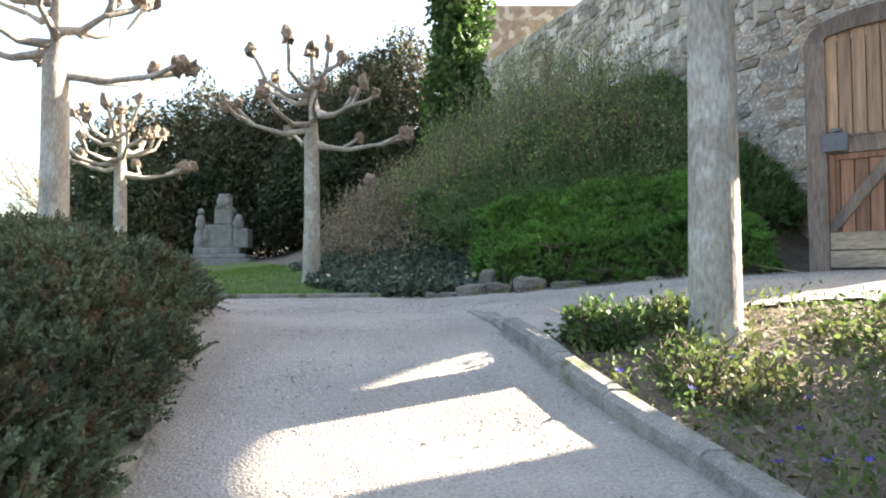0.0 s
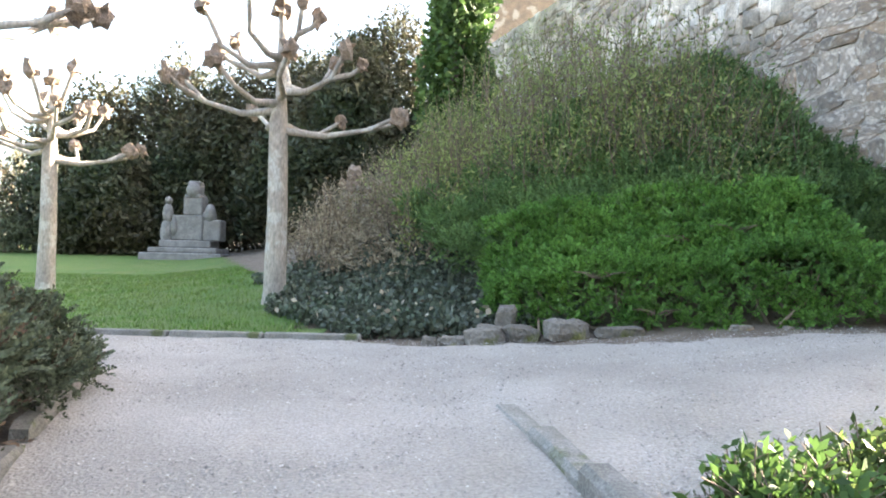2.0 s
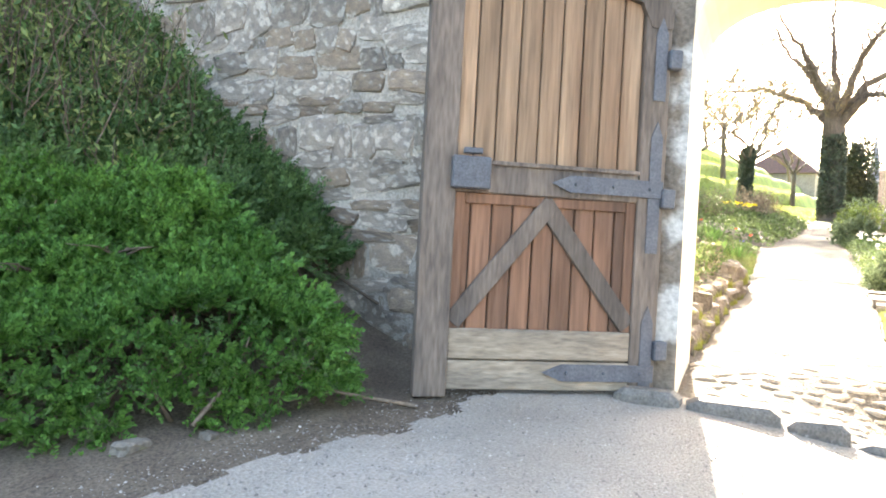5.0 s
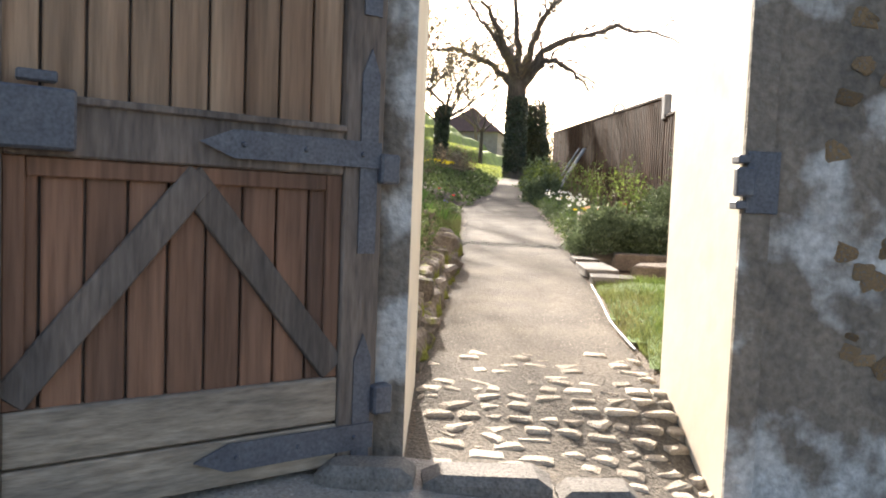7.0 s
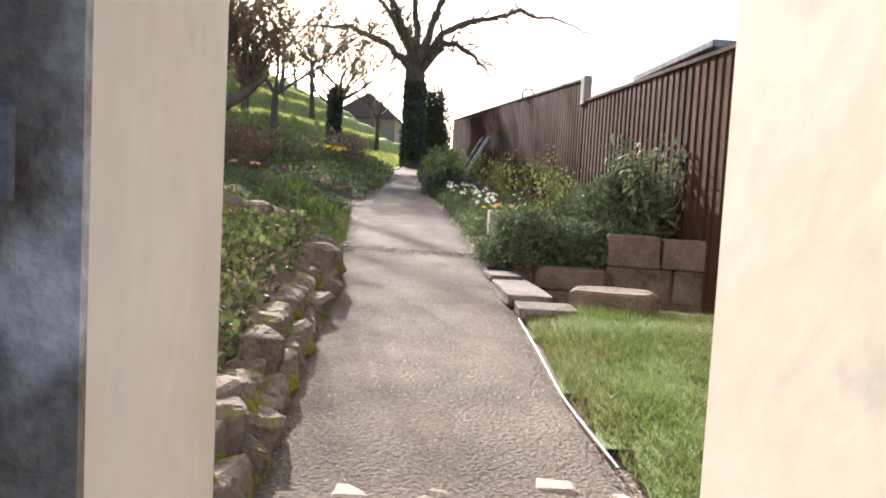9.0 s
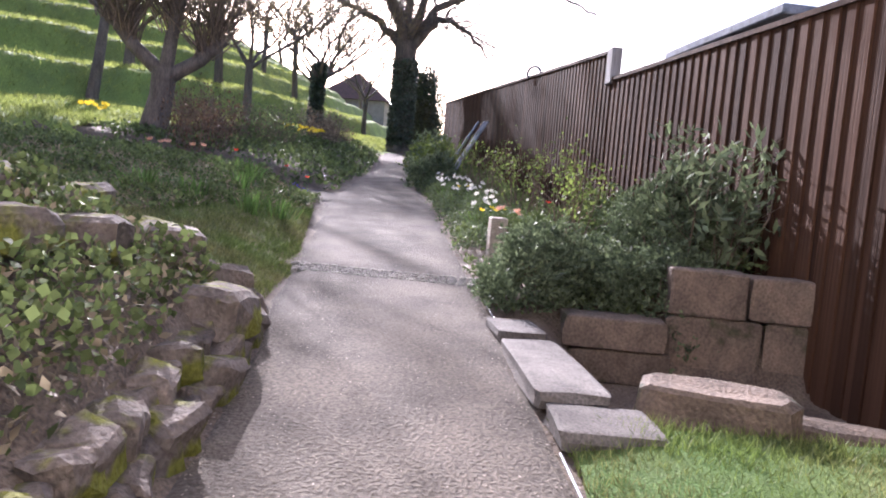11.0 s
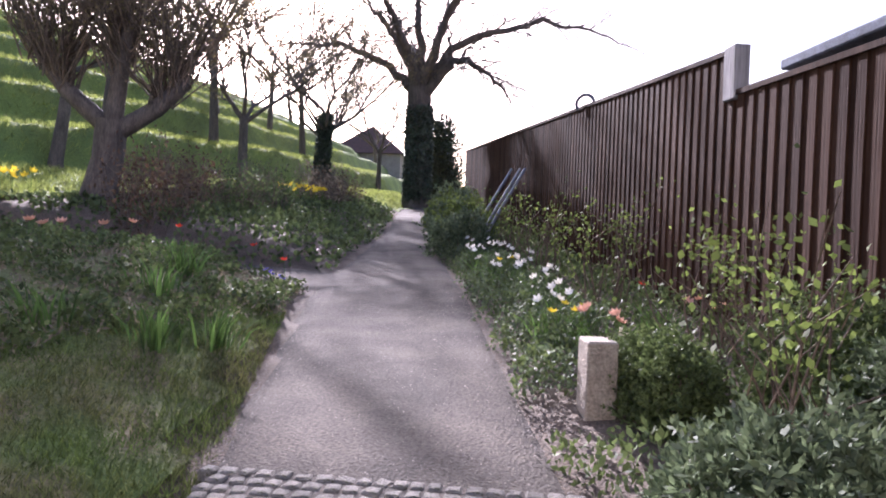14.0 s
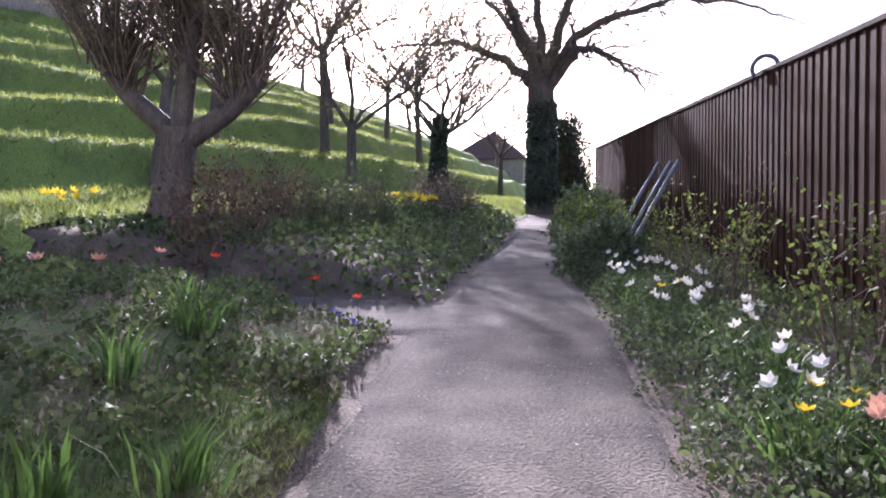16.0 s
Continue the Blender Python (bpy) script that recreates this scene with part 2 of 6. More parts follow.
def box(bm, x0, x1, y0, y1, z0, z1, bevel=0.0, m=None):
    g = bmesh.ops.create_cube(bm, size=1.0)
    vs = g["verts"]
    for v in vs:
        v.co = Vector(((x0 + x1) / 2 + v.co.x * (x1 - x0), (y0 + y1) / 2 + v.co.y * (y1 - y0), (z0 + z1) / 2 + v.co.z * (z1 - z0)))
    if bevel:
        es = list({e for v in vs for e in v.link_edges})
        r = bmesh.ops.bevel(bm, geom=es, offset=bevel, segments=1, affect="EDGES")
        vs = list({v for f in r["faces"] for v in f.verts} | {v for v in vs if v.is_valid})
    if m is not None:
        bmesh.ops.transform(bm, matrix=m, verts=vs)
    return vs


def boxed(*a, **k):
    bm = bmesh.new()
    box(bm, *a, **k)
    return bm


def stone(seed, sx, sy, sz, rough=0.18, cuts=2, edge=0.14):
    """An uneven boulder or block, its base at z = 0."""
    bm = bmesh.new()
    bmesh.ops.create_cube(bm, size=1.0)
    bmesh.ops.bevel(bm, geom=bm.edges[:], offset=edge, segments=1, affect="EDGES")
    if cuts:
        bmesh.ops.subdivide_edges(bm, edges=bm.edges[:], cuts=1, use_grid_fill=True)
    for v in bm.verts:
        n = noise.noise_vector(v.co * 1.7 + Vector((seed * 3.1, seed * 1.7, seed)))
        v.co += n * rough
        v.co = Vector((v.co.x * sx, v.co.y * sy, (v.co.z + 0.5) * sz))
    bm.normal_update()
    return bm


def tubes(lines, sides=7):
    """Tapered tubes along polylines [(point, radius), ...]: verts, faces."""
    V, F = [], []
    for line in lines:
        P = np.array([p for p, _ in line], dtype=float)
        R = np.array([r for _, r in line], dtype=float)
        T = np.gradient(P, axis=0)
        T /= np.linalg.norm(T, axis=1)[:, None] + 1e-9
        up = np.array((0.31, 0.17, 0.93)) if abs(T[0][2]) < 0.85 else np.array((1.0, 0.1, 0.0))
        A = np.cross(T, up); A /= np.linalg.norm(A, axis=1)[:, None] + 1e-9
        B = np.cross(T, A)
        base = len(V) * 0 + sum(len(v) for v in V)
        th = np.arange(sides) * 2 * math.pi / sides
        ring = P[:, None, :] + R[:, None, None] * (np.cos(th)[None, :, None] * A[:, None, :] + np.sin(th)[None, :, None] * B[:, None, :])
        V.append(ring.reshape(-1, 3))
        n = len(P)
        i = np.arange(n - 1)[:, None] * sides
        j = np.arange(sides)[None, :]
        j2 = (j + 1) % sides
        F.append(np.stack([i + j, i + j2, i + sides + j2, i + sides + j], axis=-1).reshape(-1, 4) + base)
    return np.concatenate(V), np.concatenate(F)


def leaves(P, length, width, up=0.3, jitter=1.0, spread=0.35):
    """One small pointed leaf of two triangles at each point, folded on its midrib."""
    n = len(P)
    d = rng.normal(size=(n, 3)) * jitter
    d[:, 2] += up
    d /= np.linalg.norm(d, axis=1)[:, None] + 1e-9
    a = rng.normal(size=(n, 3))
    s = np.cross(d, a); s /= np.linalg.norm(s, axis=1)[:, None] + 1e-9
    k = 1 + spread * (rng.random(n)[:, None] * 2 - 1)
    l, w = length * k, width * k
    b = np.cross(d, s) * w * 0.3
    V = np.stack([P, P + d * l * 0.5 + s * w + b, P + d * l, P + d * l * 0.5 - s * w + b], axis=1)
    F = np.arange(n * 4).reshape(-1, 4)
    return V.reshape(-1, 3), F


def blades(P, height, width, lean=0.35):
    n = len(P)
    d = rng.normal(size=(n, 3)) * lean
    d[:, 2] = 1
    h = height * (0.5 + rng.random(n))[:, None]
    a = rng.random(n) * 6.283
    s = np.stack([np.cos(a), np.sin(a), np.zeros(n)], axis=1) * width
    V = np.stack([P - s, P + s, P + d * h], axis=1)
    return V.reshape(-1, 3), np.arange(n * 3).reshape(-1, 3)


def sprays(P, per, reach, length, width, up=0.35):
    """Fans of leaves along short twigs, one twig at each point."""
    n = len(P)
    d = rng.normal(size=(n, 3))
    d[:, 2] = np.abs(d[:, 2]) * 0.6 + up
    d /= np.linalg.norm(d, axis=1)[:, None]
    t = rng.random((n, per, 1))
    L = reach * (0.6 + 0.8 * rng.random((n, 1, 1)))
    c = P[:, None, :] + d[:, None, :] * t * L
    q = rng.normal(size=(n, per, 3))
    q = d[:, None, :] * 0.9 + q / np.linalg.norm(q, axis=2)[:, :, None] * 0.75
    q /= np.linalg.norm(q, axis=2)[:, :, None]
    s = np.cross(q, rng.normal(size=(n, per, 3))); s /= np.linalg.norm(s, axis=2)[:, :, None] + 1e-9
    k = (1.15 - 0.5 * t) * length
    w = width * (1.1 - 0.4 * t)
    V = np.stack([c, c + q * k * 0.5 + s * w, c + q * k, c + q * k * 0.5 - s * w], axis=2).reshape(-1, 3)
    return V, np.arange(n * per * 4).reshape(-1, 4)


def tufts(P, N, fronds, per, reach, length, width, spread=0.8, sink=0.4):
    """Tufts of flat feathered fronds fanning out of sunken points P along normals N."""
    n = len(P)
    d = N[:, None, :] + rng.normal(size=(n, fronds, 3)) * spread * 0.6
    d[:, :, 2] += 0.12
    d /= np.linalg.norm(d, axis=2)[:, :, None]
    L = reach * (0.65 + 0.7 * rng.random((n, fronds, 1, 1)))
    side = np.cross(d, N[:, None, :] + rng.normal(size=(n, fronds, 3)) * 0.5)
    side /= np.linalg.norm(side, axis=2)[:, :, None] + 1e-9
    t = (0.2 + 0.8 * (np.arange(per) + 0.5) / per)[None, None, :, None]
    sign = np.where(np.arange(per) % 2, 1.0, -1.0)[None, None, :, None]
    D, S = d[:, :, None, :], side[:, :, None, :]
    base = (P - N * reach * sink)[:, None, None, :]
    c = base + D * L * t
    c = c - np.array((0, 0, 0.14)) * L * t * t
    q = D * 0.75 + S * sign * (0.75 - 0.35 * t) + rng.normal(size=(n, fronds, per, 3)) * 0.22
    q /= np.linalg.norm(q, axis=3)[:, :, :, None]
    w = np.cross(q, np.cross(D, S) + rng.normal(size=(n, fronds, per, 3)) * 0.3)
    w /= np.linalg.norm(w, axis=3)[:, :, :, None] + 1e-9
    l = length * (1.15 - 0.5 * t)
    V = np.stack([c, c + q * l * 0.5 + w * width, c + q * l, c + q * l * 0.5 - w * width], axis=3)
    return V.reshape(-1, 3), np.arange(n * fronds * per * 4).reshape(-1, 4)


def relief(top, x, y, e=0.06):
    """Normals of a height field."""
    gx = (top(x + e, y) - top(x - e, y)) / (2 * e)
    gy = (top(x, y + e) - top(x, y - e)) / (2 * e)
    N = np.column_stack([-np.clip(gx, -2.5, 2.5), -np.clip(gy, -2.5, 2.5), np.ones(len(x))])
    return N / np.linalg.norm(N, axis=1)[:, None]


def lerp(x, pts):
    return np.interp(x, [p[0] for p in pts], [p[1] for p in pts])


def smooth(x, a, b):
    t = np.clip((x - a) / (b - a), 0, 1)
    return t * t * (3 - 2 * t)


# ---- plan ----
GX, GY = 5.97, 7.53                # left jamb of the gate, outer face
NX, NY = 0.974, 0.225              # way through the gate
GATE_W, DEPTH = 1.64, 1.1


def uv(x, y):
    return (x - GX) * NX + (y - GY) * NY, -(x - GX) * NY + (y - GY) * NX


def gate_xy(u, v):
    return GX + u * NX - v * NY, GY + u * NY + v * NX


def road_edge(x):
    return lerp(x, [(-40, 12.5), (-8, 10.6), (-4, 10.2), (-1, 9.9), (0.6, 10.0), (1.2, 9.75), (2.9, 9.2), (4, 8.95), (7, 9.0)])


def left_edge(x):
    return lerp(x, [(6, 7.55), (7.2, 7.85), (9.5, 8.25), (11.7, 8.6), (13.2, 8.95), (14.9, 9.2), (17.5, 9.75), (19.8, 10.25), (23.0, 10.6), (30, 11.2), (38, 12.4), (60, 15)])


def right_edge(x):
    return lerp(x, [(6.4, 5.95), (7.5, 6.15), (9, 6.5), (11.3, 6.8), (12.8, 7.0), (14.9, 7.3), (16.2, 7.55), (18.5, 7.95), (21.2, 8.4), (26, 9.4), (32, 10.3), (38, 10.8), (60, 13)])


def fence_y(x):
    return 5.6 + 0.19 * (x - 19.05)


def court(x, y):
    z = lerp(y, [(-30, -3.5), (-6, -0.9), (0, 0.02), (2, 0.27), (3, 0.43), (4, 0.64), (5, 0.9), (6, 1.03), (7, 1.1), (10, 1.2), (13, 1.31), (45, 2.9), (200, 6)])
    z = z + lerp(x, [(-3, 0), (0, 0.03), (1, 0.12), (3, 0.32), (5, 0.4), (6, 0.43), (9, 0.5)]) * smooth(y, 3.5, 7.0)
    u, v = uv(x, y)
    q = y - road_edge(x)
    hill = lerp(u, [(-9.5, 0), (-7, 0.3), (-5.3, 0.9), (-4, 1.6), (-2.7, 2.4), (0, 3.1)])
    return z + hill * smooth(q, 0.1, 5.5)


def foot(x):
    return lerp(x, [(0, 42.0), (14, 29.5), (20, 24.0), (26, 19.6), (32, 17.6), (44, 15.9), (80, 15.5), (200, 30)])


def garden(x, y):
    p = lerp(x, [(5, 1.48), (7.66, 1.72), (10, 1.93), (12.4, 2.08), (14.9, 2.2), (17.5, 2.46), (19.8, 2.67), (22, 2.84), (28, 3.35), (44, 4.75), (70, 6.2), (200, 10)])
    d = y - left_edge(x)
    rock = smooth(x, 12.8, 11.8)
    bank = lerp(d, [(0, 0), (0.12, 0.05), (0.35, 0.16), (1.0, 0.42), (2, 0.62), (4, 0.8), (9, 1.35)])
    bank = bank + rock * 0.28 * smooth(d, 0.0, 0.3)
    t = np.maximum(y - foot(x), 0) / 3.1
    step = np.floor(t) + smooth(t - np.floor(t), 0.7, 0.98) + 0.05 * np.sin(x * 0.9 + y * 0.4)
    bank = bank + np.minimum(step * 1.35, 8.2)
    side = smooth(x + 0.12 * d, 20.0, 20.7) * smooth(x + 0.28 * d, 23.0, 22.4)
    bank = np.where((d > 0) & (d < 6), bank * (1 - side * 0.75), bank)
    e = right_edge(x) - y
    drop = np.where(e > 0, 0.06 * smooth(e, 0, 0.5) - 0.04 * np.maximum(e - 3, 0), 0)
    pit = -0.45 * smooth(x, 11.25, 11.6) * smooth(x, 13.75, 13.6) * smooth(y, 6.6, 6.4) + 0.3 * smooth(x, 13.75, 13.95) * smooth(x, 17, 15) * smooth(y, 5.9, 5.5)
    return p + np.where(d > 0, bank, 0) + np.maximum(drop, -6) + np.where(e > 0, pit, 0)


def H(x, y):
    x, y = np.asarray(x, dtype=float), np.asarray(y, dtype=float)
    u, v = uv(x, y)
    k = smooth(u, 0.1, 1.0)
    return court(x, y) * (1 - k) + garden(x, y) * k


def grid(name, xs, ys, material, lift=0.0, keep=None, wav=0.0, dip=None):
    X, Y = np.meshgrid(xs, ys)
    Z = H(X, Y) + lift
    if dip is not None:
        Z = Z - dip(X, Y)
    if wav:
        Z = Z + wav * np.array([noise.noise(Vector((a * 2.3, b * 2.3, 0.3))) for a, b in zip(X.ravel(), Y.ravel())]).reshape(X.shape)
    n, m = X.shape
    i = (np.arange(n - 1)[:, None] * m + np.arange(m - 1)[None, :]).ravel()
    F = np.stack([i, i + 1, i + m + 1, i + m], axis=1)
    V = np.stack([X, Y, Z], axis=-1).reshape(-1, 3)
    if keep is not None:
        c = V[F].mean(axis=1)
        F = F[keep(c[:, 0], c[:, 1])]
        used, inv = np.unique(F, return_inverse=True)
        V, F = V[used], inv.reshape(-1, 4)
    return fast(name, V, F, material, smooth=True)


def strip(name, stations, material, lift, across=14):
    """A sheet between two edge lines that follows the ground: [(x0, y0, x1, y1), ...]."""
    S = np.array(stations, dtype=float)
    t = np.linspace(0, 1, across)[None, :]
    X = S[:, 0:1] * (1 - t) + S[:, 2:3] * t
    Y = S[:, 1:2] * (1 - t) + S[:, 3:4] * t
    Z = H(X, Y) + lift
    Z[:, 0] -= lift + 0.03
    Z[:, -1] -= lift + 0.03
    n, m = X.shape
    i = (np.arange(n - 1)[:, None] * m + np.arange(m - 1)[None, :]).ravel()
    return fast(name, np.stack([X, Y, Z], axis=-1).reshape(-1, 3), np.stack([i, i + m, i + m + 1, i + 1], axis=1), material, smooth=True)


def spread(n, x0, x1, y0, y1, test=None):
    P = np.stack([rng.uniform(x0, x1, n), rng.uniform(y0, y1, n)], axis=1)
    if test is not None:
        P = P[test(P[:, 0], P[:, 1])]
    return P


def on_ground(P, lift=0.0):
    return np.column_stack([P, H(P[:, 0], P[:, 1]) + lift])


# ---- ground ----
def axis(*runs):
    return np.unique(np.concatenate([np.arange(a, b, s) for a, b, s in runs]).round(4))


def under_terraces(x, y):
    return 1.5 * smooth(y - foot(x), -2.5, 0.0) * smooth(x, 9, 12) * smooth(x, 108, 104) * smooth(y, 59, 57)


whole("ground", grid("ground", axis((-400, -40, 30), (-40, -10, 2), (-10, 24, 0.25), (24, 60, 0.8), (60, 500, 20)),
      axis((-400, -40, 30), (-40, -4, 2), (-4, 20, 0.25), (20, 55, 0.7), (55, 500, 20)), M_SOIL, -0.02, dip=under_terraces), M_SOIL,
      "brown garden soil rising from court to hillside", "ground", kind="structure")


def gravel_test(x, y):
    y = y + 0.035 * np.sin(x * 7.3 + 2 * np.sin(x * 3.1)) + 0.02 * np.sin(x * 23 + y * 9)
    u, v = uv(x, y)
    kx = kerb_x(y)
    lower = (x > bush_x(y)) & (x < kx + 0.06) & (y < 7.4)
    upper = ((y > bed_top(x)) | ((x < 0.5) & (y > 5.2) & (x > kerb_x(y)))) & (y < road_edge(x) - 0.02 - 0.72 * smooth(x, -1.4, 0.6) + 0.3 * smooth(x, 3.0, 5.0) + 0.09 * np.sin(x * 2.1 + 1) + 0.04 * np.sin(x * 11)) & (x > -40)
    return (lower | upper) & (u < 0.0)


def kerb_x(y):
    return lerp(y, [(-8, 4.4), (0, 2.25), (3.4, 1.22), (4.7, 0.69), (5.67, 0.46), (6.85, 0.24), (7.4, 0.18)])


def bush_x(y):
    return lerp(y, [(-8, -0.8), (0, -1.1), (3.6, -1.52), (5.5, -1.9), (7.0, -2.3), (7.8, -2.5), (8.0, -40)])


def bed_top(x):
    return lerp(x, [(-40, 9.5), (-8, 8.3), (-2.6, 7.9), (-2.5, 7.0), (0.15, 6.95), (0.2, 5.2), (0.5, 5.25), (0.9, 5.5), (1.7, 5.8), (2.6, 5.95), (3.4, 5.9), (5, 5.0), (6.5, 4.4), (9, 3)])


whole("court_gravel", grid("court_gravel", np.concatenate([np.arange(-40, -12, 0.5), np.arange(-12, -4, 0.08), np.arange(-4, 6.4, 0.045)]), np.concatenate([np.arange(-8, 4, 0.08), np.arange(4, 12.6, 0.045)]), M_GRAVEL, 0.012, gravel_test, 0.012), M_GRAVEL,
      "pale grey gravel drive in shade", "road", kind="structure")


def lawn_test(x, y):
    u, v = uv(x, y)
    return (y > road_edge(x) + 0.06) & ((u < -6.45 - 0.1 * (y - 10)) | (y - road_edge(x) < 0)) & (x < 0)


whole("lawn", grid("lawn", np.arange(-40, 2, 0.4), np.concatenate([np.arange(9.8, 16, 0.2), np.arange(16, 48, 0.6)]), M_TURF, 0.012, lawn_test, 0.02), M_TURF,
      "mown green lawn sloping gently behind the drive", "lawn", kind="structure")
P = spread(90000, -14, 1, 9.9, 20, lawn_test)
whole("lawn_grass", fast("lawn_grass", *blades(on_ground(P), 0.05, 0.006), L_GRASS), L_GRASS, "short green grass of the lawn", "grass", kind="stuff")

xs = np.concatenate([np.arange(6.0, 24, 0.2), np.arange(24, 60, 1.0)])
whole("garden_path", strip("garden_path", [(x, left_edge(x), x, right_edge(x)) for x in xs], M_GPATH, 0.015), M_GPATH,
      "brown compacted gravel garden path with dappled sun", "path", kind="structure")
whole("side_path", strip("side_path", [(20.7 - 0.12 * d, 10.2 + d, 22.4 - 0.28 * d, 10.4 + d) for d in np.arange(-0.3, 3.2, 0.25)], M_GPATH, 0.02), M_GPATH,
      "narrow gravel side path between flower beds", "path", kind="structure")


def terr_test(x, y):
    return (y - foot(x) > -3.5) | ((y - left_edge(x) > 5.2) & (x > 7.8) & (x < 40) & ((x > 20.4) | (y > 15.5)))


whole("terraces", grid("terraces", np.concatenate([np.arange(7.6, 44, 0.3), np.arange(44, 110, 2)]), np.arange(12, 60, 0.25), M_TERR, 0.02, terr_test, 0.06), M_TERR,
      "grassed vineyard terraces climbing the slope in steps", "terrace", kind="structure")
P = spread(240000, 16, 66, 13, 45, terr_test)
whole("terrace_grass", fast("terrace_grass", *blades(on_ground(P), 0.16, 0.016, 0.7), L_GRASSD), L_GRASSD, "long sunlit grass of the terraces", "grass", kind="stuff")


def bank_test(x, y):
    d = y - left_edge(x)
    return (d > 0.02) & (d < 7) & ~((x > 20.5 - 0.12 * d) & (x < 22.5 - 0.28 * d))


P = spread(120000, 11.8, 18.5, 8.5, 13, lambda x, y: bank_test(x, y) & (y - left_edge(x) < 2.2 - 0.3 * (x - 13)))
whole("bank_turf", grid("bank_turf", np.arange(7.3, 20.4, 0.2), np.arange(7.8, 16, 0.2), M_BANK, 0.015, lambda x, y: bank_test(x, y) & (x > 12.3) & (y - left_edge(x) > 0.2), 0.02), M_TERR,
      "rough mossy turf on the path bank", "lawn", kind="structure")
whole("bank_grass", fast("bank_grass", *blades(on_ground(P), 0.05, 0.005, 0.6), L_VERGE), L_VERGE, "short patchy grass on the bank", "grass", kind="stuff")
whole("verge", grid("verge", np.arange(7.2, 11.6, 0.15), np.arange(2.5, 7, 0.15), M_TURF, 0.02, lambda x, y: (y < right_edge(x) - 0.05) & (y > fence_y(x)) & (x < 11.3), 0.03), M_TURF,
      "small lawn beside the garden path", "lawn", kind="structure")
P = spread(60000, 7.2, 11.5, 3.0, 7, lambda x, y: (y < right_edge(x) - 0.02) & (y > fence_y(x)) & (x < 11.3))
whole("verge_grass", fast("verge_grass", *blades(on_ground(P), 0.06, 0.005, 0.5), L_VERGE), L_VERGE, "tufted grass of the path verge", "grass", kind="stuff")

# ---- the wall and gate ----
WALL_TOP = [(-30, 8.3), (-6, 8.3), (10, 8.4), (18, 9.2), (40, 9.8)]
wall_m = Matrix(((NX, -NY, 0, GX), (NY, NX, 0, GY), (0, 0, 1, 0), (0, 0, 0, 1)))   # u, v, z to world
SPRING, CROWN = 4.2, 4.72


def arch(v):
    c = GATE_W / 2
    k = np.clip(abs(v + c) / c, 0, 1)
    return SPRING + (CROWN - SPRING) * np.sqrt(np.maximum(1 - k ** 2.2, 0))


def wall_run(v0, v1, z0=-2.0):
    bm = bmesh.new()
    n = max(2, int(abs(v1 - v0) / 1.0))
    for i in range(n):
        a, b = v0 + (v1 - v0) * i / n, v0 + (v1 - v0) * (i + 1) / n
        za, zb = lerp(a, WALL_TOP), lerp(b, WALL_TOP)
        c = [bm.verts.new(p) for p in ((0, a, z0), (DEPTH, a, z0), (DEPTH, b, z0), (0, b, z0), (0, a, za), (DEPTH, a, za), (DEPTH, b, zb), (0, b, zb))]
        for f in ((0, 1, 2, 3), (4, 7, 6, 5), (0, 4, 5, 1), (1, 5, 6, 2), (2, 6, 7, 3), (3, 7, 4, 0)):
            bm.faces.new([c[k] for k in f])
    bmesh.ops.remove_doubles(bm, verts=bm.verts, dist=0.001)
    bmesh.ops.recalc_face_normals(bm, faces=bm.faces)
    bmesh.ops.transform(bm, matrix=wall_m, verts=bm.verts)
    return bm


wall_n = whole("wall_north", wall_run(0, 40), M_MORTAR, "tall rubble sandstone boundary wall with pale mortar", "wall", kind="structure")
wall_s = whole("wall_south", wall_run(-30, -GATE_W), M_PLASTG, "grey patched plaster wall beside the gateway", "wall", kind="structure")
bm = bmesh.new()
nv = 24
lo, hi = [], []
for i in range(nv + 1):
    v = -GATE_W * i / nv
    for u in (0, DEPTH):
        lo.append(bm.verts.new((u, v, float(arch(v))))); hi.append(bm.verts.new((u, v, lerp(v, WALL_TOP))))
for i in range(nv):
    a, b, c, d = 2 * i, 2 * i + 1, 2 * i + 2, 2 * i + 3
    for f in ((lo[a], lo[c], lo[d], lo[b]), (lo[a], hi[a], hi[c], lo[c]), (lo[b], lo[d], hi[d], hi[b]), (hi[a], hi[b], hi[d], hi[c])):
        bm.faces.new(f)
bmesh.ops.recalc_face_normals(bm, faces=bm.faces)
bmesh.ops.transform(bm, matrix=wall_m, verts=bm.verts)
gw = whole("wall_gateway", bm, M_PLAST, "cream plastered arch over the gateway", "wall", kind="structure")

# cream reveals, a skin on each side, and the white band round the opening
for name, v0, v1 in (("jamb_north", -0.02, 0.0), ("jamb_south", -GATE_W, -GATE_W + 0.02)):
    bm = boxed(0.0 - 0.004, DEPTH + 0.01, v0, v1, 1.2, 4.25, m=wall_m)
    whole(name, bm, M_PLAST, "cream plaster reveal of the gateway", "wall", kind="structure")
for name, v0, v1, ma in (("band_north", -0.02, 0.24, M_PLASTG), ("band_south", -GATE_W - 0.12, -GATE_W + 0.02, M_PLASTG)):
    whole(name, boxed(-0.03, 0.0, v0, v1, 1.2, 4.9, m=wall_m), ma, "weathered white and grey plaster band at the gate", "trim", kind="structure")

# the gate leaf, standing ajar on its hinges
LEAF_W = 1.77
leaf_t = math.degrees(math.atan2(1.17, -1.31))
gate = thing("wooden_gate", "open arched wooden gate leaf with braces and iron straps", "gate", at=(5.87, 7.66, 1.59), rz=leaf_t)
# its own frame: x from hinge to free edge, y to the back, z up


def leaf_top(x):
    k = abs(x - LEAF_W / 2) / (LEAF_W / 2)
    return 2.74 + 0.34 * math.sqrt(max(0, 1 - k ** 2.4))


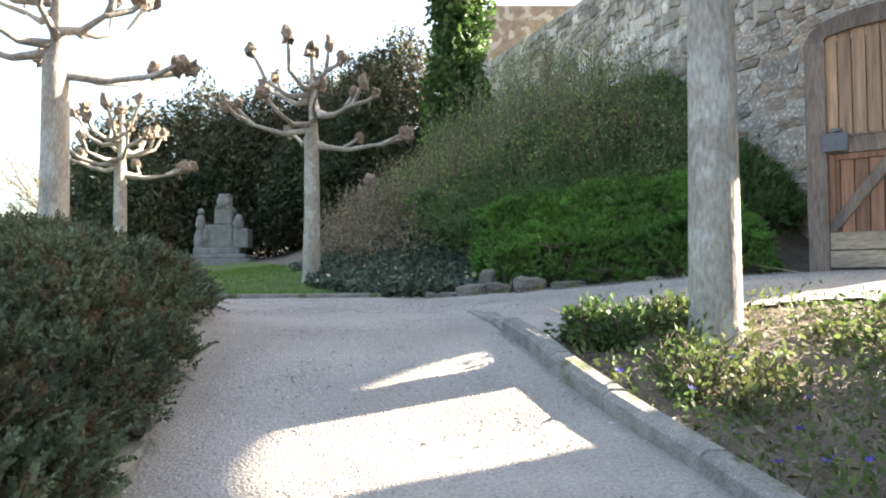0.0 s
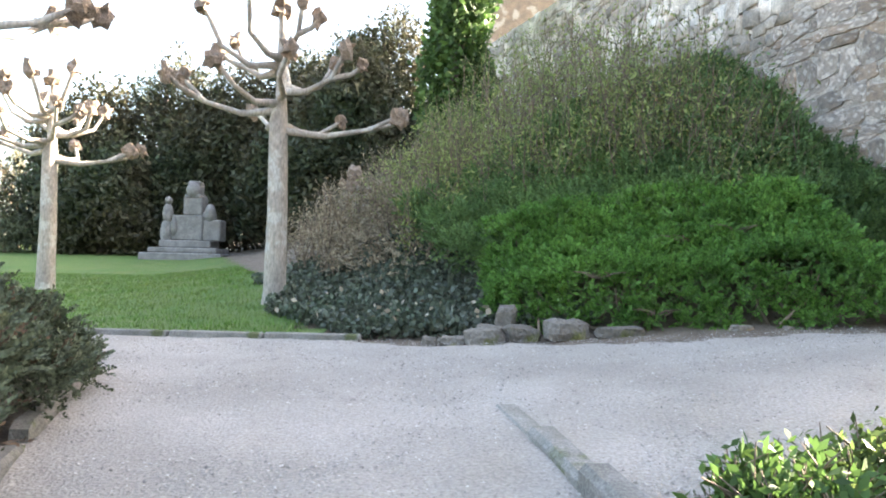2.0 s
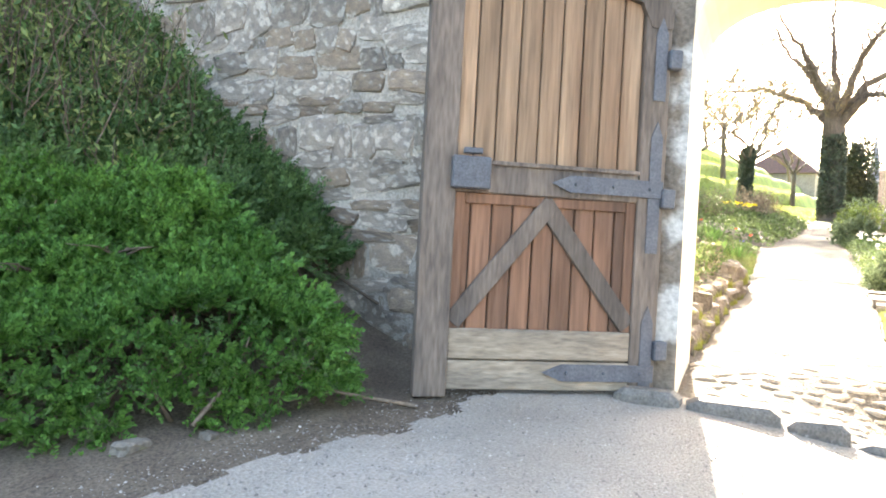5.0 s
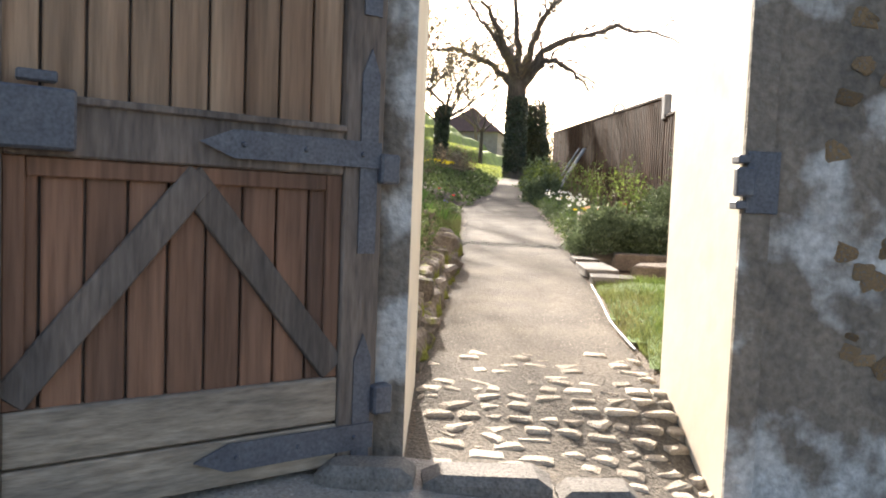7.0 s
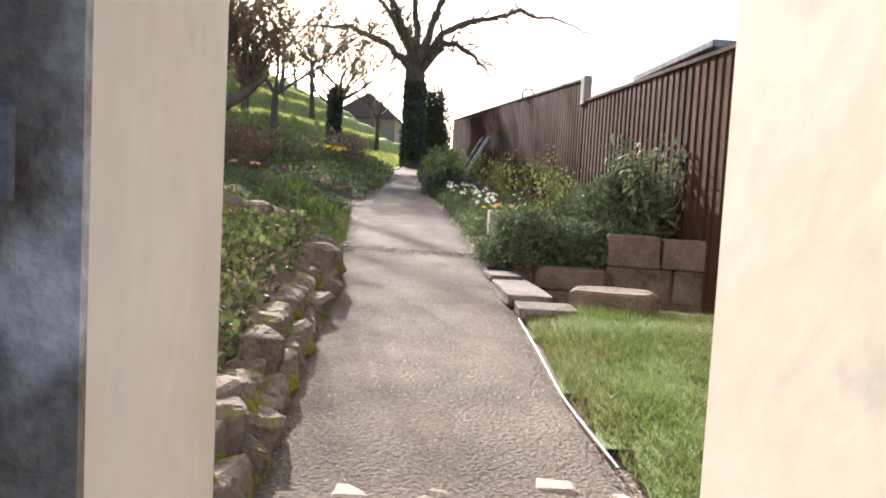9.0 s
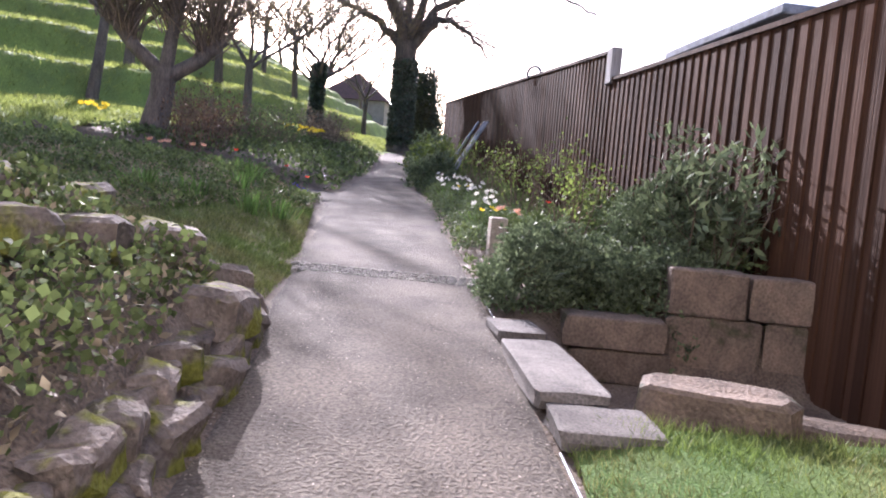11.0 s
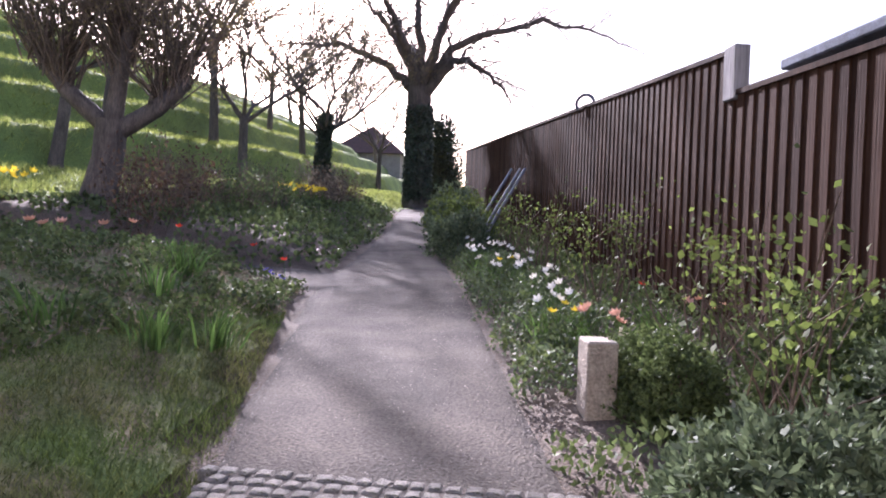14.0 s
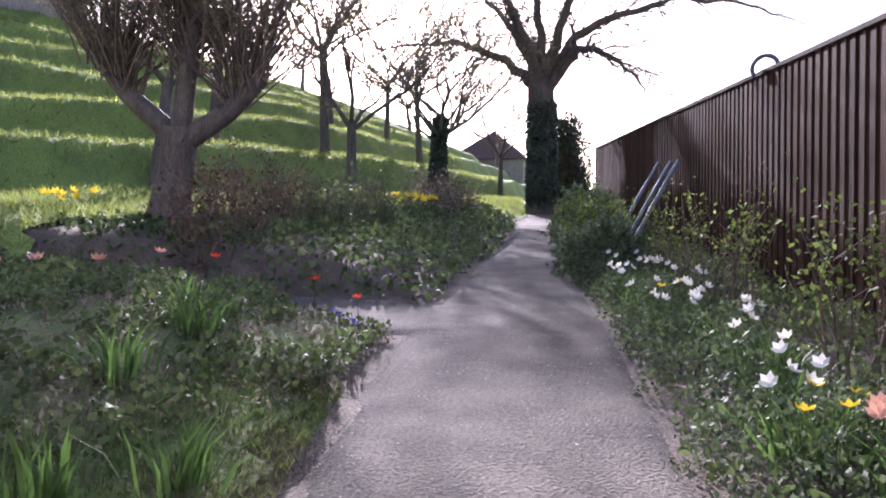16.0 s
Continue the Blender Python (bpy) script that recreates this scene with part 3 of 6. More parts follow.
FR = 0.2
n = 9
for i in range(n):
    a = FR + (LEAF_W - 2 * FR) * i / n + 0.006
    b = FR + (LEAF_W - 2 * FR) * (i + 1) / n - 0.006
    part("upper_board", boxed(a, b, -0.02, 0.012, 1.45, leaf_top((a + b) / 2) - 0.1, 0.006), M_WOODT, gate, "tan vertical board")
    part("lower_board", boxed(a, b, -0.02, 0.012, 0.3, 1.42, 0.006), M_WOODR, gate, "reddish brown vertical board")
SY = 0.055     # the court side of the leaf lies on +y
part("backing", boxed(FR, LEAF_W - FR, -0.045, -0.024, 0.1, 2.75), M_WOODG, gate)
part("hinge_stile", boxed(0.0, FR, -0.05, SY, 0.0, 2.74, 0.008), M_WOODG, gate, "weathered grey stile")
part("free_stile", boxed(LEAF_W - 0.23, LEAF_W, -0.05, SY + 0.02, -0.05, 2.74, 0.008), M_WOODG, gate, "weathered grey stile")
part("middle_rail", boxed(FR, LEAF_W - 0.23, -0.05, SY - 0.005, 1.36, 1.58, 0.008), M_WOODG, gate, "weathered grey rail")
part("rail_lip", boxed(FR, LEAF_W - 0.23, SY - 0.004, SY + 0.016, 1.555, 1.585, 0.005), M_WOODG, gate)
part("bottom_board", boxed(FR, LEAF_W - 0.23, -0.05, SY - 0.005, 0.0, 0.2, 0.006), M_WOODB, gate, "pale weathered board")
part("bottom_rail", boxed(FR, LEAF_W - 0.23, -0.05, SY - 0.008, 0.21, 0.42, 0.008), M_WOODB, gate, "pale weathered board")


for x0, x1, z0, z1 in ((FR, FR + 0.075, 0.42, 1.36), (LEAF_W - 0.305, LEAF_W - 0.23, 0.42, 1.36), (FR + 0.08, LEAF_W - 0.31, 1.285, 1.357)):
    part("batten", boxed(x0, x1, 0.012, SY - 0.02, z0, z1, 0.006), M_WOODR, gate, "reddish batten framing the panel")


def bar(x0, z0, x1, z1, w, y0, y1):
    bm = bmesh.new()
    d = Vector((x1 - x0, 0, z1 - z0)); L = d.length
    a = math.atan2(d.z, d.x)
    box(bm, 0, L, y0, y1, -w / 2, w / 2, 0.006, Matrix.Translation((x0, 0, z0)) @ Matrix.Rotation(-a, 4, "Y"))
    return bm


cx = LEAF_W / 2 - 0.02
part("brace", bar(FR + 0.02, 0.46, cx + 0.03, 1.32, 0.13, 0.0, SY - 0.012), M_WOODG, gate, "diagonal brace")
part("brace", bar(LEAF_W - 0.25, 0.46, cx - 0.03, 1.32, 0.13, 0.0, SY - 0.009), M_WOODG, gate, "diagonal brace")
bm = bmesh.new()
m = 22
ring = []
for i in range(m + 1):
    x = LEAF_W * i / m
    zt = leaf_top(x)
    zi = 2.60 + 0.26 * math.sqrt(max(0, 1 - (abs(x - LEAF_W / 2) / (LEAF_W / 2)) ** 2.4)) if FR < x < LEAF_W - FR else 2.62
    ring.append([bm.verts.new((x, yy, zz)) for yy, zz in ((-0.05, zt), (SY + 0.01, zt), (SY + 0.01, zi), (-0.05, zi))])
for i in range(m):
    for k in range(4):
        bm.faces.new((ring[i][k], ring[i][(k + 1) % 4], ring[i + 1][(k + 1) % 4], ring[i + 1][k]))
bm.faces.new(ring[0]); bm.faces.new(ring[-1][::-1])
bmesh.ops.recalc_face_normals(bm, faces=bm.faces)
part("arched_top_rail", bm, M_WOODG, gate, "weathered grey arched rail")
part("lock_box", boxed(LEAF_W - 0.46, LEAF_W - 0.19, SY, SY + 0.07, 1.38, 1.6, 0.01), M_IRON, gate, "blue-grey iron lock box")
part("latch", boxed(LEAF_W - 0.4, LEAF_W - 0.27, SY, SY + 0.05, 1.62, 1.66, 0.006), M_IRON, gate, "iron latch")


def strap(z, length, parent, w=0.12):
    bm = bmesh.new()
    h = w / 2
    pts = [(0.02, -h), (length - 0.14, -h), (length, 0.0), (length - 0.14, h), (0.02, h)]
    lo = [bm.verts.new((x, SY + 0.011, z + dz)) for x, dz in pts]
    hi = [bm.verts.new((x, SY + 0.022, z + dz)) for x, dz in pts]
    bm.faces.new(hi); bm.faces.new(lo[::-1])
    for i in range(5):
        bm.faces.new((lo[i], lo[(i + 1) % 5], hi[(i + 1) % 5], hi[i]))
    bmesh.ops.recalc_face_normals(bm, faces=bm.faces)
    s = part("strap_hinge", bm, M_IRON, parent, "dark iron strap hinge")
    for i in range(3):
        b = bmesh.new()
        bmesh.ops.create_cone(b, segments=8, radius1=0.014, radius2=0.008, depth=0.014, cap_ends=True,
                              matrix=Matrix.Translation((0.12 + (length - 0.3) * i / 2, SY + 0.027, z)) @ Matrix.Rotation(-math.pi / 2, 4, "X"))
        part("bolt", b, M_IRON, s)
    return s


strap(0.13, 0.86, gate)
strap(1.46, 0.86, gate)
for z0, z1 in ((0.02, 0.62), (1.0, 1.95), (2.1, 2.7)):
    bm = bmesh.new()
    pts = [(0.035, z0), (0.125, z0), (0.125, z1 - 0.12), (0.08, z1), (0.035, z1 - 0.12)]
    lo = [bm.verts.new((x, SY + 0.002, z)) for x, z in pts]; hi = [bm.verts.new((x, SY + 0.0105, z)) for x, z in pts]
    bm.faces.new(hi); bm.faces.new(lo[::-1])
    for i in range(5):
        bm.faces.new((lo[i], lo[(i + 1) % 5], hi[(i + 1) % 5], hi[i]))
    bmesh.ops.recalc_face_normals(bm, faces=bm.faces)
    part("iron_plate", bm, M_IRON, gate, "pointed dark iron plate")
for z in (0.3, 1.4, 2.4):
    bm = boxed(-0.07, 0.03, SY - 0.03, SY + 0.05, z - 0.07, z + 0.07, 0.01)
    part("hinge_knuckle", bm, M_IRON, gate, "iron hinge knuckle")

# the keeper on the opposite jamb
keep = thing("gate_keeper", "blue-black iron gate keeper plate on the jamb", "latch", at=(*gate_xy(-0.03, -GATE_W - 0.02), 3.0), rz=math.degrees(math.atan2(NY, NX)))
part("plate", boxed(-0.012, 0.0, -0.13, 0.03, -0.15, 0.15, 0.004), M_IRON, keep)
part("catch", boxed(-0.05, 0.0, 0.0, 0.09, -0.07, 0.07, 0.008), M_IRON, keep)
part("staple", boxed(-0.03, 0.06, 0.022, 0.08, 0.09, 0.13, 0.006), M_IRON, keep)
part("staple", boxed(-0.03, 0.06, 0.022, 0.08, -0.13, -0.09, 0.006), M_IRON, keep)

# threshold kerb
step = thing("threshold", "worn stone kerb across the gateway", "kerb", kind="structure")
for i, (a, b) in enumerate(((0.35, -0.1), (-0.13, -0.72), (-0.75, -1.12), (-1.15, -1.8))):
    bm = stone(30 + i, 0.22, abs(a - b), 0.3, 0.05, 0)
    ob = part("kerb_stone", bm, M_SLAB, step)
    x, y = gate_xy(-0.28, (a + b) / 2)
    ob.matrix_world = pose(x, y, float(H(x, y)) - 0.2, 0, 0, math.degrees(math.atan2(NY, NX)))

# ---- edging of the court ----
kerb = thing("path_kerb", "grey sandstone kerb beside the sloping drive", "kerb", kind="structure")
ys = [-3.0, -2.0, -1.0, 0.0, 0.95, 1.9, 2.7, 3.5, 4.2, 4.74, 5.12, 5.68, 6.3, 6.9]
for i in range(len(ys) - 1):
    a, b = ys[i] + 0.008, ys[i + 1] - 0.008
    xa, xb = float(kerb_x(a)), float(kerb_x(b))
    za, zb = float(H(xa, a)), float(H(xb, b))
    h = 0.13 if b < 5.7 else 0.08 if b < 6.5 else 0.03
    bm = bmesh.new()
    c = []
    for x, y, z in ((xa, a, za), (xb, b, zb)):
        for dx, dz in ((0, -0.15), (0.0, h - 0.03), (0.03, h), (0.125, h), (0.15, h - 0.03), (0.15, -0.15)):
            c.append(bm.verts.new((x + dx + 0.008 * math.sin(i * 7 + dx * 50), y, z + dz + 0.006 * math.sin(i * 5))))
    for k in range(6):
        bm.faces.new((c[k], c[(k + 1) % 6], c[6 + (k + 1) % 6], c[6 + k]))
    bm.faces.new(c[:6][::-1]); bm.faces.new(c[6:])
    bmesh.ops.recalc_face_normals(bm, faces=bm.faces)
    part("kerb_stone", bm, M_KERB, kerb)
kerb2 = thing("hedge_kerb", "low worn stone edging along the shrub bed", "kerb", kind="structure")
for i in range(13):
    y = -2.4 + i * 0.75
    x = float(bush_x(y)); a = math.degrees(math.atan2(-float(bush_x(y + 0.4) - bush_x(y - 0.4)), 0.8))
    ob = part("kerb_stone", stone(60 + i, 0.12, 0.73, 0.2, 0.04, 0), M_KERB, kerb2)
    ob.matrix_world = pose(x, y, float(H(x, y)) - 0.12, 0, 0, a)
kerb3 = thing("lawn_edging", "low concrete edging along the lawn", "kerb", kind="structure")
for i in range(16):
    x = -14 + i * 0.98
    if x > -0.9:
        break
    a = math.degrees(math.atan2(float(road_edge(x + 0.49) - road_edge(x - 0.49)), 0.98))
    ob = part("kerb_stone", boxed(-0.48, 0.48, -0.04, 0.04, -0.1, 0.07, 0.012), M_KERB, kerb3)
    ob.matrix_world = pose(x, float(road_edge(x)), float(H(x, road_edge(x))), 0, 0, a)

for i, (x, y, sx, sy, sz) in enumerate(((-0.1, 9.62, 0.16, 0.13, 0.14), (0.12, 9.75, 0.3, 0.16, 0.12), (0.42, 9.6, 0.42, 0.24, 0.2), (0.78, 9.62, 0.34, 0.26, 0.2), (1.2, 9.52, 0.46, 0.3, 0.24), (1.68, 9.45, 0.48, 0.2, 0.13),
                                        (0.66, 9.88, 0.22, 0.18, 0.4), (0.5, 9.82, 0.3, 0.2, 0.2), (2.75, 9.2, 0.22, 0.12, 0.08), (3.1, 9.05, 0.1, 0.1, 0.06), (-0.9, 10.5, 0.2, 0.14, 0.12))):
    ob = whole("rock", stone(80 + i, sx * 0.85, sy * 0.85, sz * 0.85, 0.2), M_EDGE, "mossy grey rock at the edge of the drive", "rock", "rocks beside the drive")
    ob.matrix_world = pose(x, y, float(H(x, y)) - 0.04, 0, 0, math.sin(i * 5) * 14)


# ---- planting ----
def bush(name, label, cx, cy, rx, ry, h, n, mtl, length, width, base=None, sub=0.35, lumps=9, up=0.4, group="", rot=0.0, flat=1.0, stems=14, category="shrub"):
    """A mound of many small leaves over a few stems; its outline is uneven."""
    z0 = float(H(cx, cy)) if base is None else base
    ob = thing(name, label, category, group, at=(cx, cy, z0))
    th = rng.random(n) * 6.283
    ph = np.arccos(rng.random(n))
    d = np.stack([np.sin(ph) * np.cos(th), np.sin(ph) * np.sin(th), np.cos(ph) ** flat], axis=1)
    o = rng.random(3) * 50
    f = np.array([noise.noise(Vector(v * (lumps / 4) + o)) for v in d])
    f2 = np.array([noise.noise(Vector(v * lumps + o)) for v in d])
    r = (1 - sub * rng.random(n) ** 1.6) * (1 + 0.28 * f + 0.2 * f2)
    L = d * r[:, None] * np.array((rx, ry, h))
    c, s = math.cos(rot), math.sin(rot)
    L = np.stack([L[:, 0] * c - L[:, 1] * s, L[:, 0] * s + L[:, 1] * c, L[:, 2]], axis=1)
    g = H(L[:, 0] + cx, L[:, 1] + cy) - z0
    L[:, 2] = np.maximum(L[:, 2] + g * (1 - np.clip(L[:, 2] / h, 0, 1) * 0.6), g + 0.02)
    part("leaves", fast("leaves", *sprays(L[::6], 9, length * 1.8, length * 0.8, width * 0.9, up), mtl), mtl, ob)
    lines = []
    for k in range(stems):
        a = rng.random() * 6.283; q = 0.75 * rng.random() ** 0.5
        tip = np.array((math.cos(a) * rx * q, math.sin(a) * ry * q, h * (0.6 + 0.25 * rng.random())))
        lines.append([((0.1 * tip[0], 0.1 * tip[1], -0.05), 0.014), (tuple(tip * (0.6, 0.6, 0.5)), 0.01), (tuple(tip), 0.004)])
    part("stems", fast("stems", *tubes(lines, 5), M_TWIG), M_TWIG, ob)
    return ob


def thicket(name, label, cx, cy, rx, ry, h, stems, per, mtl, length, width, twig=M_TWIG, lean=0.18, category="shrub", group="", r0=0.012, low=0.15):
    """Upright stems with leaves along their upper part."""
    z0 = float(H(cx, cy))
    ob = thing(name, label, category, group, at=(cx, cy, z0))
    lines, pts = [], []
    for k in range(stems):
        a = rng.random() * 6.283; q = rng.random() ** 0.5
        x, y = math.cos(a) * rx * q, math.sin(a) * ry * q
        g = float(H(cx + x, cy + y)) - z0
        hh = h * (0.55 + 0.5 * rng.random()) * (1 - 0.3 * q)
        b = np.array((x, y, g - 0.05))
        d = np.array((rng.normal() * lean, rng.normal() * lean, 1.0)) * hh
        bend = np.array((rng.normal(), rng.normal(), 0)) * hh * 0.07
        lines.append([(b, r0), (b + d * 0.5 + bend, r0 * 0.7), (b + d, r0 * 0.25)])
        t = low + (1.02 - low) * rng.random(per) ** 0.8
        c = b + d * t[:, None] + bend * (4 * t * (1 - t))[:, None]
        pts.append(c + rng.normal(size=(per, 3)) * 0.09 * hh ** 0.5)
        for j in range(3):
            tt = 0.3 + 0.6 * rng.random()
            s = b + d * tt
            lines.append([(s, r0 * 0.5), (s + np.array((rng.normal() * 0.15, rng.normal() * 0.15, 0.22)) * hh ** 0.5, r0 * 0.2)])
    part("stems", fast("stems", *tubes(lines, 4), twig), twig, ob)
    if per:
        part("leaves", fast("leaves", *leaves(np.concatenate(pts), length, width, 0.5), mtl), mtl, ob)
    return ob


def carpet(name, label, n, x0, x1, y0, y1, test, mtl, length, width, h, up=0.6, category="ground cover", clump=0.0):
    P = spread(n, x0, x1, y0, y1, test)
    z = rng.random(len(P)) * h
    if clump:
        f = np.array([noise.noise(Vector((a * 2.2, b * 2.2, 5.0))) for a, b in P])
        ok = f > clump - 0.25 - 0.4 * rng.random(len(P))
        P, z, f = P[ok], z[ok], f[ok]
        z = z * (1 + 1.2 * np.clip(f, -0.5, 1))
    Q = on_ground(P)
    Q[:, 2] += z
    return whole(name, fast(name, *leaves(Q, length, width, up), mtl), mtl, label, category, kind="stuff")


# court: shrub bed to the left of the drive
def shrub_bed(x, y):
    return (x < bush_x(y) - 0.02) & (y < 8.0)


P = spread(150000, -7.5, -1.0, -1.5, 8.0, lambda x, y: x < bush_x(np.minimum(y, 7.8)) + 0.07 + 0.12 * np.sin(y * 5) * np.sin(y * 2.3))
f = np.array([noise.noise(Vector((a * 1.1, b * 1.1, 2.0))) + 0.5 * noise.noise(Vector((a * 3.4, b * 3.4, 7.0))) for a, b in P])
e = np.clip((bush_x(np.minimum(P[:, 1], 7.8)) + 0.2 - P[:, 0]) / 0.7, 0, 1) ** 0.5 * np.clip((8.0 - P[:, 1]) / 0.8, 0, 1) ** 0.5
top = (0.58 + 0.36 * f) * e + 0.05
z = H(P[:, 0], P[:, 1]) + top * (1 - 0.75 * rng.random(len(P)) ** 2.2) + 0.02
hedge = thing("cotoneaster", "low dull green cotoneaster mounds beside the drive", "shrub", at=(-3, 4, float(H(-3, 4))))
O = np.array((-3, 4, float(H(-3, 4))))
low = np.column_stack([P, H(P[:, 0], P[:, 1]) + top * (0.75 - 0.6 * rng.random(len(P)) ** 2)]) - O
part("leaves", fast("leaves", *sprays(low[::5], 9, 0.12, 0.035, 0.009, 0.4), L_COT), L_COT, hedge)
near = np.flatnonzero(P[:, 0] > -5.2)
tip = (np.column_stack([P, H(P[:, 0], P[:, 1]) + top]) - O)[near][::14]
lean = np.column_stack([0.9 * (1 - e[near][::14]) + rng.normal(size=len(tip)) * 0.3, rng.normal(size=len(tip)) * 0.3 - 0.15, np.ones(len(tip))])
lean /= np.linalg.norm(lean, axis=1)[:, None]
part("leaves", fast("leaves", *tufts(tip[::6], lean[::6], 5, 16, 0.2, 0.034, 0.009, 0.9), L_RUST), L_RUST, hedge, "brownish twig ends")
part("leaves", fast("leaves", *tufts(tip, lean, 5, 18, 0.2, 0.034, 0.010, 0.9), L_COT), L_COT, hedge)
lines = []
for k in range(160):
    i = rng.integers(len(P))
    b = np.array((P[i][0] + 3, P[i][1] - 4, float(H(*P[i]) - H(-3, 4)) + top[i] * 0.6))
    d = np.array((rng.normal() * 0.25, rng.normal() * 0.25, 0.16))
    lines.append([(b, 0.006), (b + d, 0.004), (b + d * 1.6 - np.array((0, 0, 0.05)), 0.002)])
part("stems", fast("stems", *tubes(lines, 4), M_TWIG), M_TWIG, hedge)


# court: flower bed round the near trunk
def flower_bed(x, y):
    return (x > kerb_x(y) + 0.2) & (y < bed_top(x) - 0.05) & (y > 0.5)


carpet("periwinkle", "leafy periwinkle stems over bare soil", 15000, 0.3, 6.0, 0.5, 6.8, flower_bed, L_VIN, 0.055, 0.013, 0.16, 0.8, clump=0.12)
carpet("leaf_litter", "dry brown leaves on the bed soil", 9000, 0.3, 6.0, 0.5, 6.8, flower_bed, L_DRY, 0.05, 0.012, 0.02, 0.1, clump=0.0)
thicket("bed_shrub", "small leafy evergreen clump at the bed corner", 1.15, 5.3, 0.26, 0.2, 0.34, 45, 50, L_IVYT, 0.06, 0.014)
thicket("bed_shrub", "leafy periwinkle clump beside the trunk", 1.75, 5.6, 0.35, 0.18, 0.26, 40, 40, L_VIN, 0.06, 0.014)
thicket("bed_shrub", "pale sunlit leafy shoots in the bed", 1.75, 4.6, 0.45, 0.5, 0.24, 60, 22, L_VIN, 0.055, 0.013)
thicket("bed_shrub", "pale sunlit leafy shoots in the bed", 3.2, 4.9, 0.7, 0.6, 0.26, 70, 22, L_VIN, 0.055, 0.013)


def flower(name, label, x, y, h, mtl, petals=6, size=0.03, group="", nod=0.3, z=None):
    """A stem and a ring of petals round a small cup."""
    b = np.array((x, y, float(H(x, y)) if z is None else z))
    ob = thing(name, label, "flower", group, at=tuple(b))
    tip = np.array((rng.normal() * 0.04, rng.normal() * 0.04, h))
    part("stem", fast("stem", *tubes([[((0, 0, -0.02), 0.004), (tuple(tip * (0.4, 0.4, 0.5)), 0.0035), (tuple(tip), 0.003)]], 4), L_IRIS), L_IRIS, ob)
    a0 = rng.random() * 6.283
    V, F = [], []
    face = np.array((math.cos(a0) * nod, math.sin(a0) * nod, 1.0)); face /= np.linalg.norm(face)
    s = np.cross(face, (0.3, 0.8, 0.1)); s /= np.linalg.norm(s)
    t = np.cross(face, s)
    for k in range(petals):
        a = 6.283 * k / petals
        d = s * math.cos(a) + t * math.sin(a); w = t * math.cos(a) - s * math.sin(a)
        i = len(V)
        V += [tip, tip + d * size * 0.6 + w * size * 0.42 + face * size * 0.25, tip + d * size + face * size * 0.75, tip + d * size * 0.6 - w * size * 0.42 + face * size * 0.25]
        F.append((i, i + 1, i + 2, i + 3))
    part("petals", fast("petals", V, F, mtl), mtl, ob)
    return ob


for x, y in ((1.62, 3.42), (1.5, 3.4), (1.9, 3.35), (1.75, 3.7), (2.2, 3.2), (1.8, 4.6), (1.15, 4.45), (1.4, 4.2), (2.0, 4.1)):
    flower("periwinkle_flower", "small violet-blue periwinkle flower", x, y, 0.12, F_BLUE, 5, 0.028, "violet flowers of the bed")
flower("yellow_flower", "small yellow flower in the bed", 1.75, 2.9, 0.1, F_YEL, 6, 0.022)


# pollarded planes
def knob(seed, r):
    bm = bmesh.new()
    bmesh.ops.create_icosphere(bm, subdivisions=2, radius=r)
    for v in bm.verts:
        v.co *= 1 + 1.1 * noise.noise(v.co * (2.6 / r) * 0.6 + Vector((seed, seed * 2.0, 0)))
        v.co.z *= 1.25
    return bm


